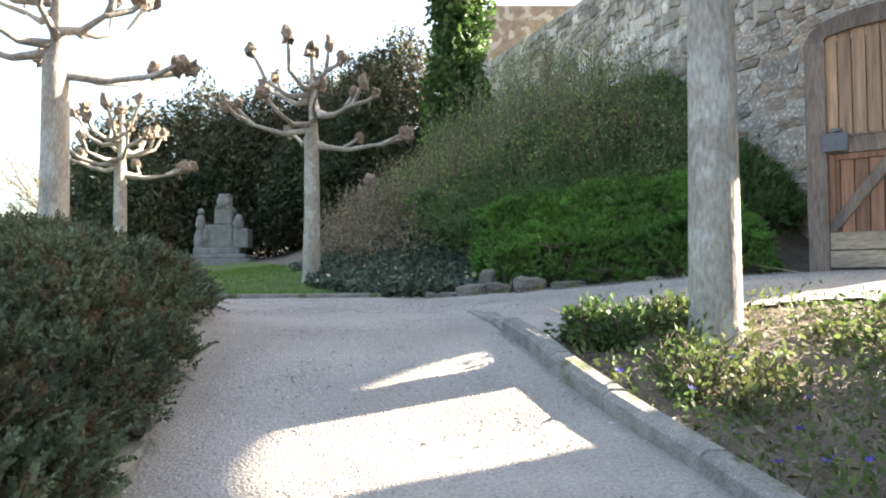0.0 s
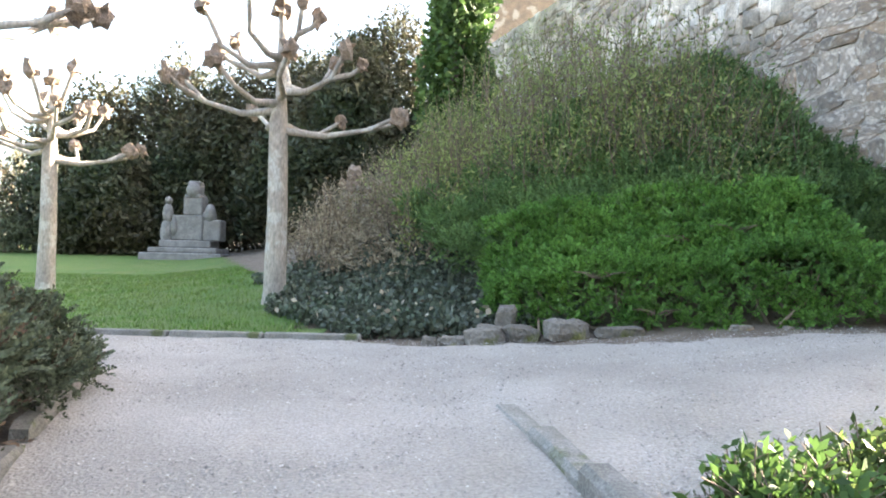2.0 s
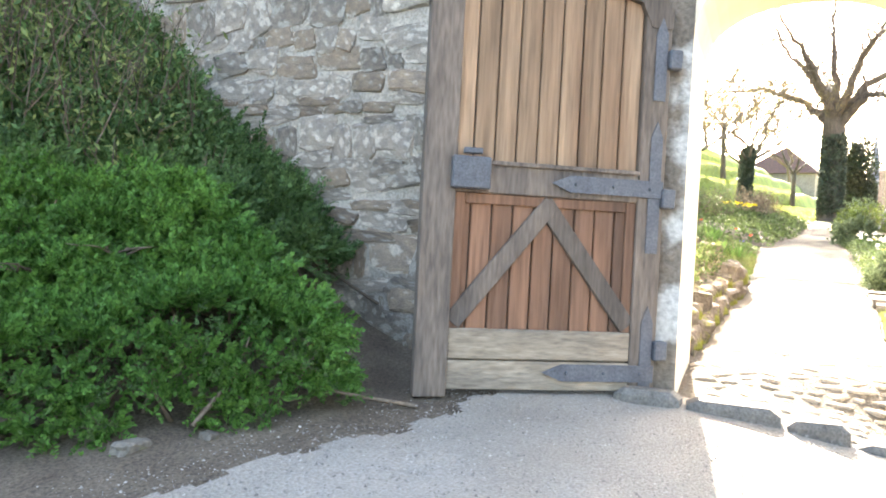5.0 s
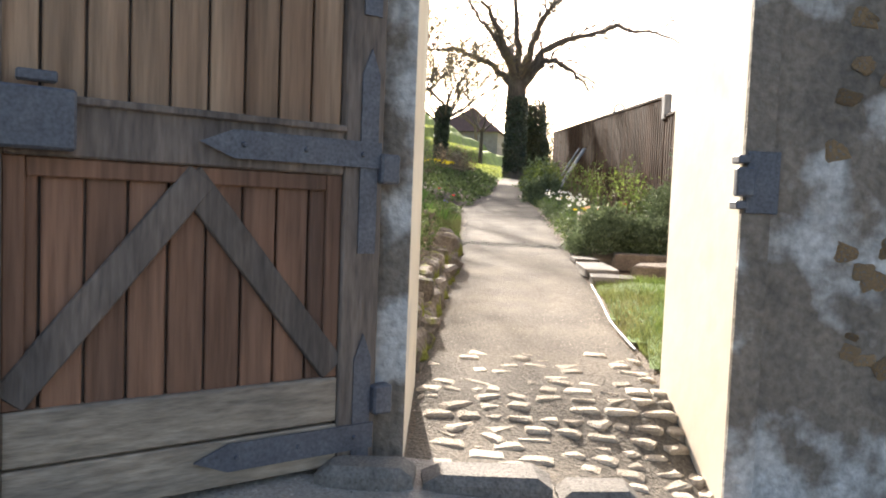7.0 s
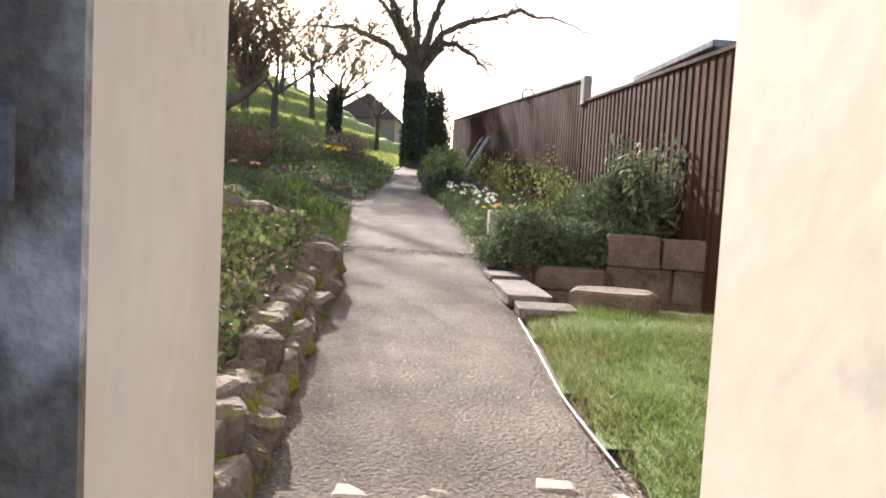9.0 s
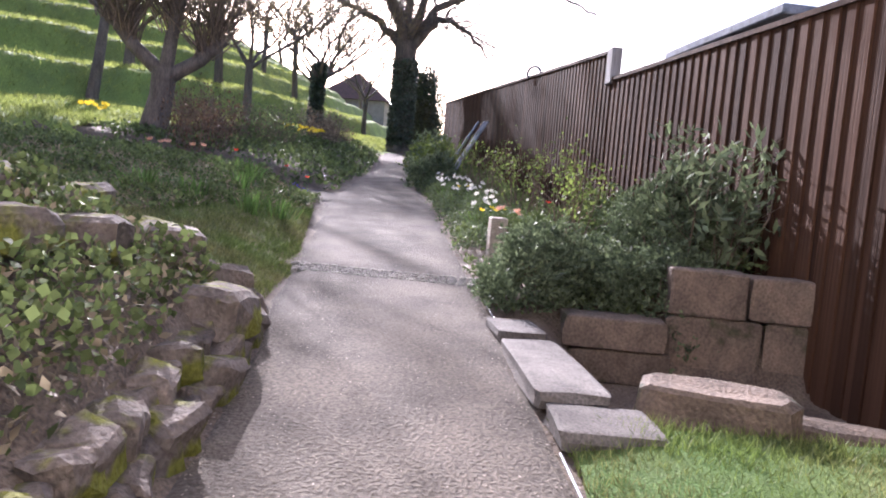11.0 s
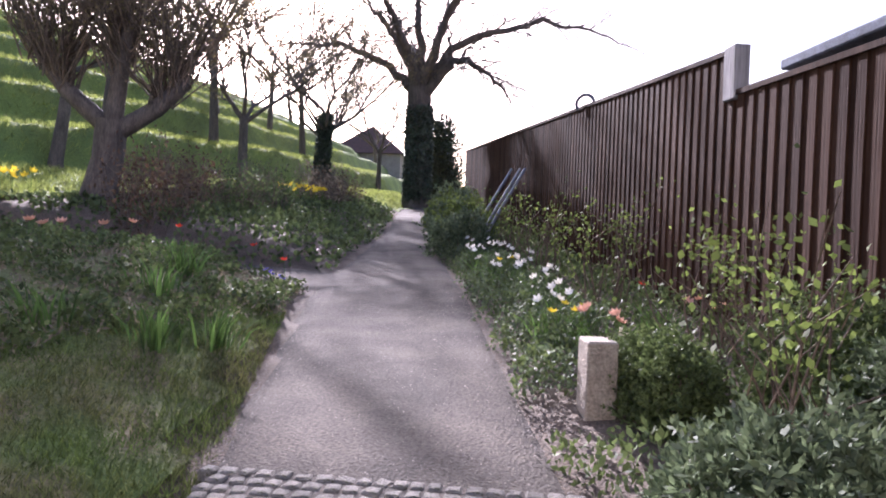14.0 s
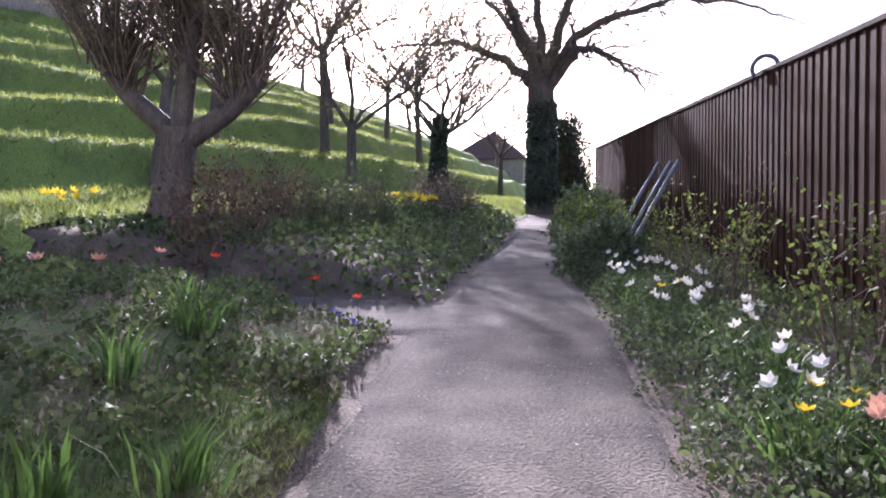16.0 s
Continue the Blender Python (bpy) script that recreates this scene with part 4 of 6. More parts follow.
def pollard(label, x, y, r, fork, limbs, reach, base=None, tall=None):
    z0 = float(H(x, y)) if base is None else base
    ob = thing("pollarded_plane", label, "tree", "pollarded planes", at=(x, y, z0))
    f = fork - z0
    tp = (tall or fork + 1.3) - z0
    ln = [((0, 0, -0.1), r * 1.35), ((0, 0, 0.12), r * 1.12), ((0.01, 0, f * 0.5), r * 0.98), ((-0.01, 0.01, f), r * 0.9), ((0.02, 0, f + 0.25), r * 0.55), ((0, 0.02, tp), r * 0.32)]
    part("trunk", fast("trunk", *tubes([ln], 16), M_BARK, True), M_BARK, ob)
    for k in range(limbs):
        a = 6.283 * (k + 0.3 * rng.random()) / limbs * 2.0
        s = f - 0.15 + (tp - f) * 0.75 * (k / limbs)
        L = reach * (0.75 + 0.4 * rng.random()) * (1 - 0.45 * k / limbs)
        rise = (0.12 + 0.75 * (k / limbs)) * L
        d = np.array((math.cos(a), math.sin(a), 0))
        p0 = np.array((0, 0, s)) + d * r * 0.4
        pts = [p0, p0 + d * L * 0.36 + (0, 0, -0.04 * L), p0 + d * L * 0.75 + np.array((-d[1], d[0], 0)) * 0.12 * L * math.sin(k * 2.1) + (0, 0, rise * 0.25), p0 + d * L + (0, 0, rise + 0.05)]
        limb = part("limb", fast("limb", *tubes([[(p, w) for p, w in zip(pts, (0.062, 0.045, 0.033, 0.032))]], 8), M_BARK, True), M_BARK, ob)
        kn = part("knob", knob(k + x, 0.085 + 0.03 * rng.random()), M_KNOB, limb, "dark knobbly pollard knob")
        kn.location = pts[-1]
        if k % 3 == 0:
            p1 = pts[2]
            d2 = np.array((math.cos(a + 0.8), math.sin(a + 0.8), 0.25))
            q = [p1, p1 + d2 * L * 0.3 + (0, 0, 0.03), p1 + d2 * L * 0.45 + (0, 0, 0.12)]
            side = part("limb", fast("limb", *tubes([[(p, w) for p, w in zip(q, (0.045, 0.035, 0.03))]], 7), M_BARK, True), M_BARK, ob)
            kn = part("knob", knob(k + x + 9, 0.09), M_KNOB, side, "dark knobbly pollard knob")
            kn.location = q[-1]
    kn = part("knob", knob(x * 3, 0.13), M_KNOB, ob, "dark knobbly pollard knob")
    kn.location = (0, 0.02, tp)
    return ob


pollard("bare pollarded plane tree on the lawn edge", -2.18, 12.5, 0.138, 3.95, 13, 1.4, tall=5.5)
pollard("bare pollarded plane tree with many knobbed limbs", -6.85, 15.6, 0.14, 3.9, 15, 1.35, tall=5.2)
pollard("tall bare pollarded plane behind the shrub bed", -4.6, 8.7, 0.165, 4.1, 13, 1.5, tall=5.6)
pollard("bare pollarded plane far on the lawn", -10.5, 13.5, 0.16, 3.6, 10, 1.3, tall=4.8)
pollard("small young pollard among the bank shrubs", -1.6, 17.5, 0.09, 3.4, 6, 0.4, tall=3.9)
pollard("smooth grey plane trunk in the flower bed", 1.97, 5.3, 0.165, 6.2, 10, 1.6, tall=7.8)

# juniper in front of the bank
def mound(name, label, x0, x1, y0, y1, test, height, n, mtl, length, width, group="", under=0.8, up=0.35, inner=None, tuft_n=0, reach=0.2):
    """Foliage over a plan area with its own height field, thick enough to hide the soil."""
    P = spread(n // 9, x0, x1, y0, y1, test)
    t = height(P[:, 0], P[:, 1])
    f = np.array([noise.noise(Vector((a * 1.7, b * 1.7, 1.0))) + 0.8 * noise.noise(Vector((a * 5, b * 5, 3.0))) for a, b in P])
    g = H(P[:, 0], P[:, 1])
    f2 = np.array([noise.noise(Vector((a * 5.5, b * 5.5, 8.0))) for a, b in P])
    z = g + np.maximum((t - g) * (1 + 0.14 * f) + 0.24 * f2 + 0.1 * f, 0.03) * (1 - under * rng.random(len(P)) ** 1.5)
    c = np.array((P[:, 0].mean(), P[:, 1].mean(), 0))
    c[2] = float(H(c[0], c[1]))
    ob = thing(name, label, "shrub", group, at=tuple(c))
    low = np.column_stack([P, g + np.maximum(z - g, 0) * 0.85]) - c
    # inner: darker leaf colour below the tufts, painting shade into the hollows
    part("leaves", fast("leaves", *sprays(low[::2], 14, length * 2.2, length * 0.8, width * 0.75, up), inner or mtl), inner or mtl, ob)
    if tuft_n:
        Q = spread(tuft_n, x0, x1, y0, y1, test)
        bump = np.array([0.7 * noise.noise(Vector((a * 1.7, b * 1.7, 1.0))) + noise.noise(Vector((a * 4, b * 4, 8.0))) for a, b in Q])
        tz = height(Q[:, 0], Q[:, 1])
        gz = H(Q[:, 0], Q[:, 1])
        N = relief(height, Q[:, 0], Q[:, 1])
        # steep faces carry tufts from the ground up
        steep = N[:, 2] < 0.75
        tz = np.where(steep, gz + 0.1 + (tz - gz) * rng.random(len(Q)), tz) + 0.13 * bump
        N = N + np.array((0.0, -0.25, 0.15)); N /= np.linalg.norm(N, axis=1)[:, None]
        part("leaves", fast("leaves", *tufts(np.column_stack([Q, tz]) - c, N, 7, 18, reach, length, width, 0.9), mtl), mtl, ob)
    lines = []
    for k in range(40):
        i = rng.integers(len(P))
        b = np.array((*P[i], g[i])) - c
        tp = np.array((*P[i], t[i])) - c
        d = np.array((rng.normal() * 0.25, rng.normal() * 0.25, 0))
        lines.append([(b - d, 0.016), ((b + tp) / 2, 0.011), (tp + d * 0.3 - (0, 0, 0.05), 0.005)])
    part("stems", fast("stems", *tubes(lines, 5), M_TWIG), M_TWIG, ob)
    return ob


def jun_front(x):
    return lerp(x, [(0.5, 10.4), (0.9, 9.95), (2.5, 9.5), (3.9, 8.85), (4.2, 9.1)])


def jun_in(x, y):
    q = y - jun_front(x) - 0.06 * np.sin(x * 9) - 0.05 * np.sin(x * 23)
    return (q > 0) & (q < 2.1 - 0.2 * abs(x - 2.5)) & (x > 0.55) & (x < 4.25 - 0.1 * np.sin(y * 8))


def jun_h(x, y):
    q = y - jun_front(x)
    e = np.clip(q / 0.22, 0, 1) ** 0.4 * np.clip((4.3 - x) / 0.35, 0, 1) ** 0.4
    return H(x, y) * (1 - e) + e * (lerp(x, [(0.6, 1.72), (1.5, 1.9), (3.0, 2.1), (4.2, 2.2)]) + lerp(q, [(0, 0), (0.5, 0.06), (0.9, 0.3), (1.5, 0.75), (2.2, 0.95)]))


# inner leaves take the darker green as painted shade between the bright tufts
mound("juniper", "bright green spreading juniper overhanging the drive edge", 0.5, 4.4, 8.6, 12.5, jun_in, jun_h, 110000, L_JUN, 0.042, 0.009, up=0.55, inner=L_JUND, tuft_n=4200, reach=0.17)
# pale broken twigs showing through the juniper
for k, (x, y) in enumerate(((2.6, 10.3), (3.1, 10.15), (1.6, 9.95), (2.1, 9.62))):
    lines = []
    z = float(jun_h(x, y))
    for j in range(9):
        a = rng.random() * 6.283
        b = np.array((rng.normal() * 0.06, rng.normal() * 0.06, 0.0))
        lines.append([(b, 0.008), (b + np.array((math.cos(a) * 0.14, math.sin(a) * 0.1 - 0.05, 0.05)), 0.006), (b + np.array((math.cos(a) * 0.26, math.sin(a) * 0.16 - 0.08, 0.06)), 0.003)])
    tw = whole("dead_twigs", fast("dead_twigs", *tubes(lines, 5), M_TWIG), M_TWIG, "bleached dead twigs in the juniper", "twigs", "dead twigs", "stuff")
    tw.location = (x, y, z - 0.02)


def hill_in(x, y):
    u, v = uv(x, y)
    q = y - road_edge(x)
    return (q > 0.15) & (u < -0.05) & (u > -6.7 + 0.25 * np.sin(y * 2) - 0.12 * (y - 12))


carpet("bank_ivy", "dark ivy trailing over the lower bank", 60000, -3.5, 3.0, 9.9, 14.5, lambda x, y: hill_in(x, y) & (x < 1.6 - 0.1 * (y - 10)), L_IVY, 0.07, 0.024, 0.16, 0.5, "ivy")
for k, (x, y) in enumerate(((-0.9, 10.9), (-0.3, 10.5), (0.1, 11.0), (-0.6, 11.6), (-1.3, 11.3), (0.3, 10.6))):
    lv = whole("dry_leaves", fast("dry_leaves", *leaves(np.column_stack([rng.normal(size=(8, 2)) * 0.4, np.full(8, 0.19)]), 0.07, 0.028, 0.1), L_PALE), L_PALE, "pale dead leaves lying on the ivy", "leaves", "pale dead leaves")
    lv.location = (x, y, float(H(x, y)))


def hill_h(top):
    def f(x, y):
        return H(x, y) + top
    return f


mound("bank_juniper", "dark green juniper covering the middle bank", -0.5, 6, 10.6, 14.0, lambda x, y: hill_in(x, y) & (y - road_edge(x) > 1.6) & (x > 0.2 - 0.4 * (y - 12)), hill_h(0.62), 90000, L_JUND, 0.055, 0.011, tuft_n=3600, reach=0.34)
mound("wall_juniper", "dark green juniper against the stone wall", 3.2, 6, 9.6, 12.0, lambda x, y: hill_in(x, y) & (uv(x, y)[0] > -2.6) & (y - road_edge(x) > 1.2), hill_h(0.5), 30000, L_JUND, 0.055, 0.011, tuft_n=900, reach=0.3)
mound("bank_scrub", "brown and olive scrub on the upper bank", -5, 5, 12, 24, lambda x, y: hill_in(x, y) & (y - road_edge(x) > 2.3) & (uv(x, y)[0] > -5.9), hill_h(0.5), 90000, L_DRY, 0.09, 0.016)
k = 0
for x, y, rx, h, n, ma, tone in ((-1.4, 14.6, 1.0, 1.5, 70, L_DRY, "brown"), (-1.7, 16.8, 1.0, 1.5, 60, L_DRY, "brown"), (-0.4, 15.6, 1.1, 2.0, 80, L_BAM, "olive green"), (0.4, 13.6, 1.0, 1.7, 90, L_BAM, "olive green"),
                           (1.2, 15.2, 1.2, 2.6, 90, L_BAM, "olive green"), (1.9, 13.3, 1.0, 2.0, 90, L_BAM, "olive green"), (2.6, 14.6, 1.1, 2.9, 80, L_BAM, "olive green"), (3.2, 13.0, 0.9, 2.4, 70, L_BAM, "olive green"),
                           (3.7, 12.0, 0.8, 1.7, 60, L_JUND, "dark green"), (2.2, 17.2, 1.3, 2.6, 60, L_BAM, "olive green"), (-1.2, 18.6, 1.2, 2.0, 60, L_DRY, "brown"), (0.2, 19.0, 1.3, 2.5, 60, L_BAM, "olive green"), (4.2, 11.3, 0.6, 1.1, 50, L_JUND, "dark green"),
                           (-1.2, 13.4, 0.6, 0.7, 40, L_DRY, "brown"), (3.0, 12.2, 0.6, 2.3, 45, L_BAM, "olive green"), (3.7, 11.5, 0.5, 1.9, 35, L_BAM, "olive green"), (2.6, 12.6, 0.7, 2.5, 45, L_BAM, "olive green")):
    thicket("bank_shrub", "tall thin-stemmed %s shrub on the bank" % tone, x, y, rx, rx, h, int(n * 0.75), 58, ma, 0.07, 0.012, category="shrub", group="bank shrubs")


# ivy-covered tree and dark yews behind
def crown(ob, lobes, n, mtl, length, width, name="crown"):
    pts = []
    for cx, cy, cz, rx, ry, rz in lobes:
        k = max(200, int(n * rx * rz / sum(l[3] * l[5] for l in lobes)))
        d = rng.normal(size=(k, 3)); d /= np.linalg.norm(d, axis=1)[:, None]
        o = rng.random(3) * 40
        f = np.array([noise.noise(Vector(v * 2.2 + o)) + 0.6 * noise.noise(Vector(v * 6 + o)) for v in d])
        r = (1 - 0.45 * rng.random(k) ** 1.5) * (1 + 0.4 * f)
        pts.append(d * r[:, None] * (rx, ry, rz) + (cx, cy, cz))
    return part(name, fast(name, *leaves(np.concatenate(pts), length, width, 0.35), mtl), mtl, ob)


def yew(x, y, h, r, n=9000, mtl=None, label="dark evergreen yew behind the monument"):
    ob = thing("yew", label, "tree", "dark yews", at=(x, y, float(H(x, y))))
    part("trunk", fast("trunk", *tubes([[((0, 0, -0.2), 0.35), ((0.1, 0, h * 0.5), 0.22), ((0, 0, h * 0.9), 0.05)]], 9), M_DBARK, True), M_DBARK, ob)
    lobes = [(0, 0, h * 0.42, r, r, h * 0.45), (r * 0.3, 0, h * 0.7, r * 0.6, r * 0.6, h * 0.33), (-r * 0.4, r * 0.2, h * 0.6, r * 0.55, r * 0.55, h * 0.3), (r * 0.6, -r * 0.3, h * 0.25, r * 0.6, r * 0.6, h * 0.25), (-r * 0.6, -r * 0.3, h * 0.22, r * 0.6, r * 0.6, h * 0.24)]
    crown(ob, lobes, n, mtl or L_YEW, 0.26, 0.05)
    return ob


for x, y, h, r in ((-15.5, 35, 7.5, 2.6), (-12.6, 37, 9.2, 2.8), (-9.6, 36, 8.6, 2.6), (-7.4, 38, 9.2, 2.8), (-4.4, 37, 8.8, 2.9), (-2.2, 36, 9.0, 2.4), (-3.2, 30, 6.5, 2.0), (-5.5, 33, 6.0, 2.2), (-13.5, 33, 4.5, 2.0), (-11.0, 35, 6.0, 2.2)):
    yew(x, y, h, r, 20000)
ivy = thing("ivy_tree", "tall trunk wrapped in bright ivy above the bank", "tree", at=(0.6, 21.0, float(H(0.6, 21.0))))
part("trunk", fast("trunk", *tubes([[((0, 0, -0.3), 0.3), ((0.05, 0, 4), 0.22), ((0, 0.1, 9), 0.1)]], 9), M_DBARK, True), M_DBARK, ivy)
crown(ivy, [(0, 0, 2.6, 0.95, 0.95, 2.6), (0.1, 0, 5.6, 0.85, 0.85, 2.2), (-0.2, 0.1, 7.6, 0.7, 0.7, 1.8), (0.3, 0, 9.0, 0.55, 0.55, 1.4)], 16000, L_IVYT, 0.2, 0.06)


def bare_tree(name, label, x, y, h, r, levels, spread_a, seed, twig=M_DBARK, first=0.32, group="", base=None, buds=None, bud_n=0, ivy_h=0.0, forks=3, ratio=0.72, droop=0.0):
    """A leafless tree: trunk, limbs that divide into finer twigs."""
    z0 = float(H(x, y)) if base is None else base
    ob = thing(name, label, "tree", group, at=(x, y, z0))
    R = random.Random(seed)
    trunk_top = np.array((R.uniform(-0.03, 0.03) * h, R.uniform(-0.03, 0.03) * h, h * first))
    part("trunk", fast("trunk", *tubes([[((0, 0, -0.3), r * 1.5), ((0, 0, h * 0.03), r * 1.15), (tuple(trunk_top * 0.5), r * 0.95), (tuple(trunk_top), r * 0.85)]], 14), twig, True), twig, ob)
    tips, groups = [], {}
    def grow(p, d, L, w, lev, key):
        mid = p + d * L * 0.5 + np.array((R.gauss(0, 1), R.gauss(0, 1), R.gauss(0, 0.6))) * L * 0.09
        end = p + d * L + np.array((0, 0, -droop * L * (levels - lev)))
        groups.setdefault(key, []).append([(p - d * w * 0.5, w), (mid, w * 0.8), (end, w * 0.55)])
        if lev == 0:
            tips.append(end); tips.append(mid)
            return
        for k in range(forks if lev > 1 else forks + 1):
            a = R.uniform(0, 6.283)
            n = np.array((math.cos(a), math.sin(a), R.uniform(-0.3, 0.5)))
            nd = d + n * R.uniform(0.35, 1.0) * spread_a
            nd[2] += 0.05
            nd /= np.linalg.norm(nd)
            s = end if k < 2 else mid
            grow(s, nd, L * ratio * R.uniform(0.75, 1.15), w * 0.55, lev - 1, key)
    for k in range(forks + 2):
        a = 6.283 * k / (forks + 2) + R.uniform(-0.4, 0.4)
        d = np.array((math.cos(a) * spread_a, math.sin(a) * spread_a, R.uniform(0.5, 1.1)))
        d /= np.linalg.norm(d)
        grow(trunk_top - np.array((0, 0, R.uniform(0, 0.12) * h * first)), d, h * 0.24 * R.uniform(0.8, 1.2), r * 0.5, levels, k)
    for key, lines in groups.items():
        part("limb", fast("limb", *tubes(lines, 5), twig), twig, ob)
    if buds and bud_n:
        T = np.array(tips)
        i = rng.integers(len(T), size=bud_n)
        part("buds", fast("buds", *leaves(T[i] + rng.normal(size=(bud_n, 3)) * 0.03 * h ** 0.5, 0.08, 0.02, 0.3), buds), buds, ob)
    if ivy_h:
        n = int(4500 * ivy_h)
        t = rng.random(n) ** 2.2
        a = rng.random(n) * 6.283
        rr = r * (1.15 - 0.25 * t) * (0.92 + 0.3 * rng.random(n))
        part("ivy", fast("ivy", *leaves(np.stack([np.cos(a) * rr + trunk_top[0] * t, np.sin(a) * rr + trunk_top[1] * t, t * ivy_h], axis=1), 0.2, 0.06, 0.2), L_IVY), L_IVY, ob, "dark ivy round the trunk")
    return ob


# ---- monument ----
mz = float(H(-10, 30))
mon = whole("monument", bmesh.new(), M_STATUE, "grey stone memorial with a stepped base and figures", "monument")
bm = bmesh.new()
for a in ((-1.5, 1.5, -1.1, 1.1, -0.3, 0.22), (-1.25, 1.25, -0.9, 0.9, 0.22, 0.42), (-0.95, 0.95, -0.6, 0.6, 0.42, 0.7), (-0.55, 0.6, -0.45, 0.45, 0.7, 1.65), (-0.15, 0.55, -0.4, 0.4, 1.65, 2.35), (-0.1, 0.5, -0.45, 0.45, 2.3, 2.45), (-0.02, 0.42, -0.3, 0.3, 2.45, 2.95), (0.6, 1.25, -0.4, 0.4, 0.7, 1.5), (0.55, 0.9, -0.35, 0.35, 1.5, 1.8)):
    box(bm, *a, bevel=0.04)
for cx, cz, sx, sz in ((-0.75, 1.0, 0.24, 0.55), (-0.72, 1.7, 0.2, 0.4), (-0.7, 2.18, 0.13, 0.16), (0.85, 1.75, 0.2, 0.35), (0.2, 2.6, 0.27, 0.3), (-0.45, 1.2, 0.16, 0.4)):
    bmesh.ops.create_icosphere(bm, subdivisions=2, radius=1.0, matrix=Matrix.Translation((cx, -0.35, cz)) @ Matrix.Diagonal((sx, 0.22, sz, 1)))
bm.to_mesh(mon.data); bm.free(); mon.data.materials.append(M_STATUE) if not mon.data.materials else None
mon.location = (-9.0, 30, mz)

# far side of the court
for i, (x, y, h) in enumerate(((-26, 36, 7), (-21, 40, 8), (-30, 30, 6), (-19, 36, 5), (-36, 42, 8), (-24, 46, 9))):
    bare_tree("bare_tree", "pale leafless tree beyond the lawn", x, y, h, 0.14, 3, 0.8, 40 + i, M_TWIG, 0.25, "trees beyond the lawn", buds=L_FAR, bud_n=2500)
for i, (x, y, r, h) in enumerate(((-17.5, 33, 1.6, 1.5), (-21, 34, 2.2, 1.7), (-26, 34, 2.6, 1.6), (-32, 34, 3, 1.8), (-38, 33, 3, 2))):
    bush("hedge_shrub", "dull green hedge beyond the lawn", x, y, r, 1.4, h, 5000, L_COT, 0.16, 0.04, group="hedge beyond the lawn")
whole("upper_tower", boxed(2.2, 6.5, 30, 36, 2, 13.2, 0.05), M_STONE2, "sunlit old stone wall rising behind the trees", "building")

# ---- garden ----
rockery = thing("rockery", "dry rockery wall of mossy stones along the path", "wall", kind="structure")
for i in range(64):
    x = 7.35 + 5.3 * (i // 2) / 32 + rng.normal() * 0.03
    lvl = i % 2
    s = 0.14 + 0.1 * rng.random()
    ob = part("stone", stone(120 + i, s * 1.35, s, s * (1.0 if lvl else 1.1), 0.2), M_ROCK, rockery)
    y = float(left_edge(x)) + 0.03 + 0.12 * lvl
    ob.matrix_world = pose(x, y, float(H(x, left_edge(x))) - 0.04 + 0.17 * lvl, rng.normal() * 8, rng.normal() * 8, 10 + rng.normal() * 25)
for i, (x, dy, s) in enumerate(((11.7, 0.12, 0.42), (12.0, 0.5, 0.4), (12.35, 0.25, 0.36), (11.3, 0.75, 0.36), (12.5, 0.8, 0.34), (10.8, 0.95, 0.4), (12.2, 1.2, 0.42), (11.6, 1.5, 0.4), (12.9, 0.5, 0.3), (10.4, 1.4, 0.35))):
    y = float(left_edge(x)) + dy
    s *= 0.9
    ob = whole("rock", stone(200 + i, s * 1.4, s * 0.95, s * 0.75), M_ROCK, "brown mossy rockery stone beside the path", "rock", "rockery stones")
    ob.matrix_world = pose(x, y, float(H(x, y)) - 0.06, 6, 4, 30 * i)
carpet("rockery_plants", "lobed green groundcover over the rockery", 19000, 7.4, 12.2, 8.0, 11.5, lambda x, y: (y - left_edge(x) > 0.2) & (y - left_edge(x) < 3.2), L_GCOV, 0.05, 0.021, 0.18, 0.5, clump=0.3)
carpet("rockery_moss", "dry stalks and leaves among the rockery", 8000, 7.4, 12.2, 8.0, 12, lambda x, y: (y - left_edge(x) > 0.2) & (y - left_edge(x) < 3.5), L_DRY, 0.06, 0.015, 0.12, 0.5)


def left_bed(x, y):
    d = y - left_edge(x)
    return (d > 0.05) & (d < 5.5) & (x < 20.6 - 0.12 * d) & (d > 2.2 - 0.42 * (x - 13.2))


carpet("bed_cover", "low green groundcover in the flower bed", 60000, 13, 21.2, 9.2, 16.5, left_bed, L_GCOV, 0.05, 0.02, 0.13, 0.6, clump=0.42)
carpet("bed_cover_far", "green groundcover of the island bed", 24000, 20.6, 38, 10.3, 18, lambda x, y: (y - left_edge(x) > 0.05) & (y - left_edge(x) < 5) & (x > 22.4 - 0.28 * (y - left_edge(x))), L_GCOV, 0.1, 0.035, 0.16, 0.6)


carpet("bed_litter", "dry stalks and dead leaves in the bed", 30000, 13, 21.2, 9.2, 16.5, left_bed, L_DRY, 0.05, 0.01, 0.06, 0.4)


def right_bed(x, y):
    return (y < right_edge(x) + 0.1 * np.sin(x * 5)) & (y > fence_y(x) + 0.1) & (x > 13.7) & ((x - 16.1) ** 2 + (y - 7.3) ** 2 > 0.2)


carpet("edge_cover", "grey-green cushion plants along the path edge", 80000, 15.6, 30, 6.2, 10, lambda x, y: right_bed(x, y) & (x > 15.8) & (right_edge(x) - y < 1.0), L_SAGE, 0.04, 0.012, 0.26, 0.6, clump=0.3)
carpet("bed_green", "mixed green leaves of the fence border", 80000, 13.7, 36, 4.8, 10.5, right_bed, L_GCOV, 0.06, 0.014, 0.22, 0.9, clump=0.05)


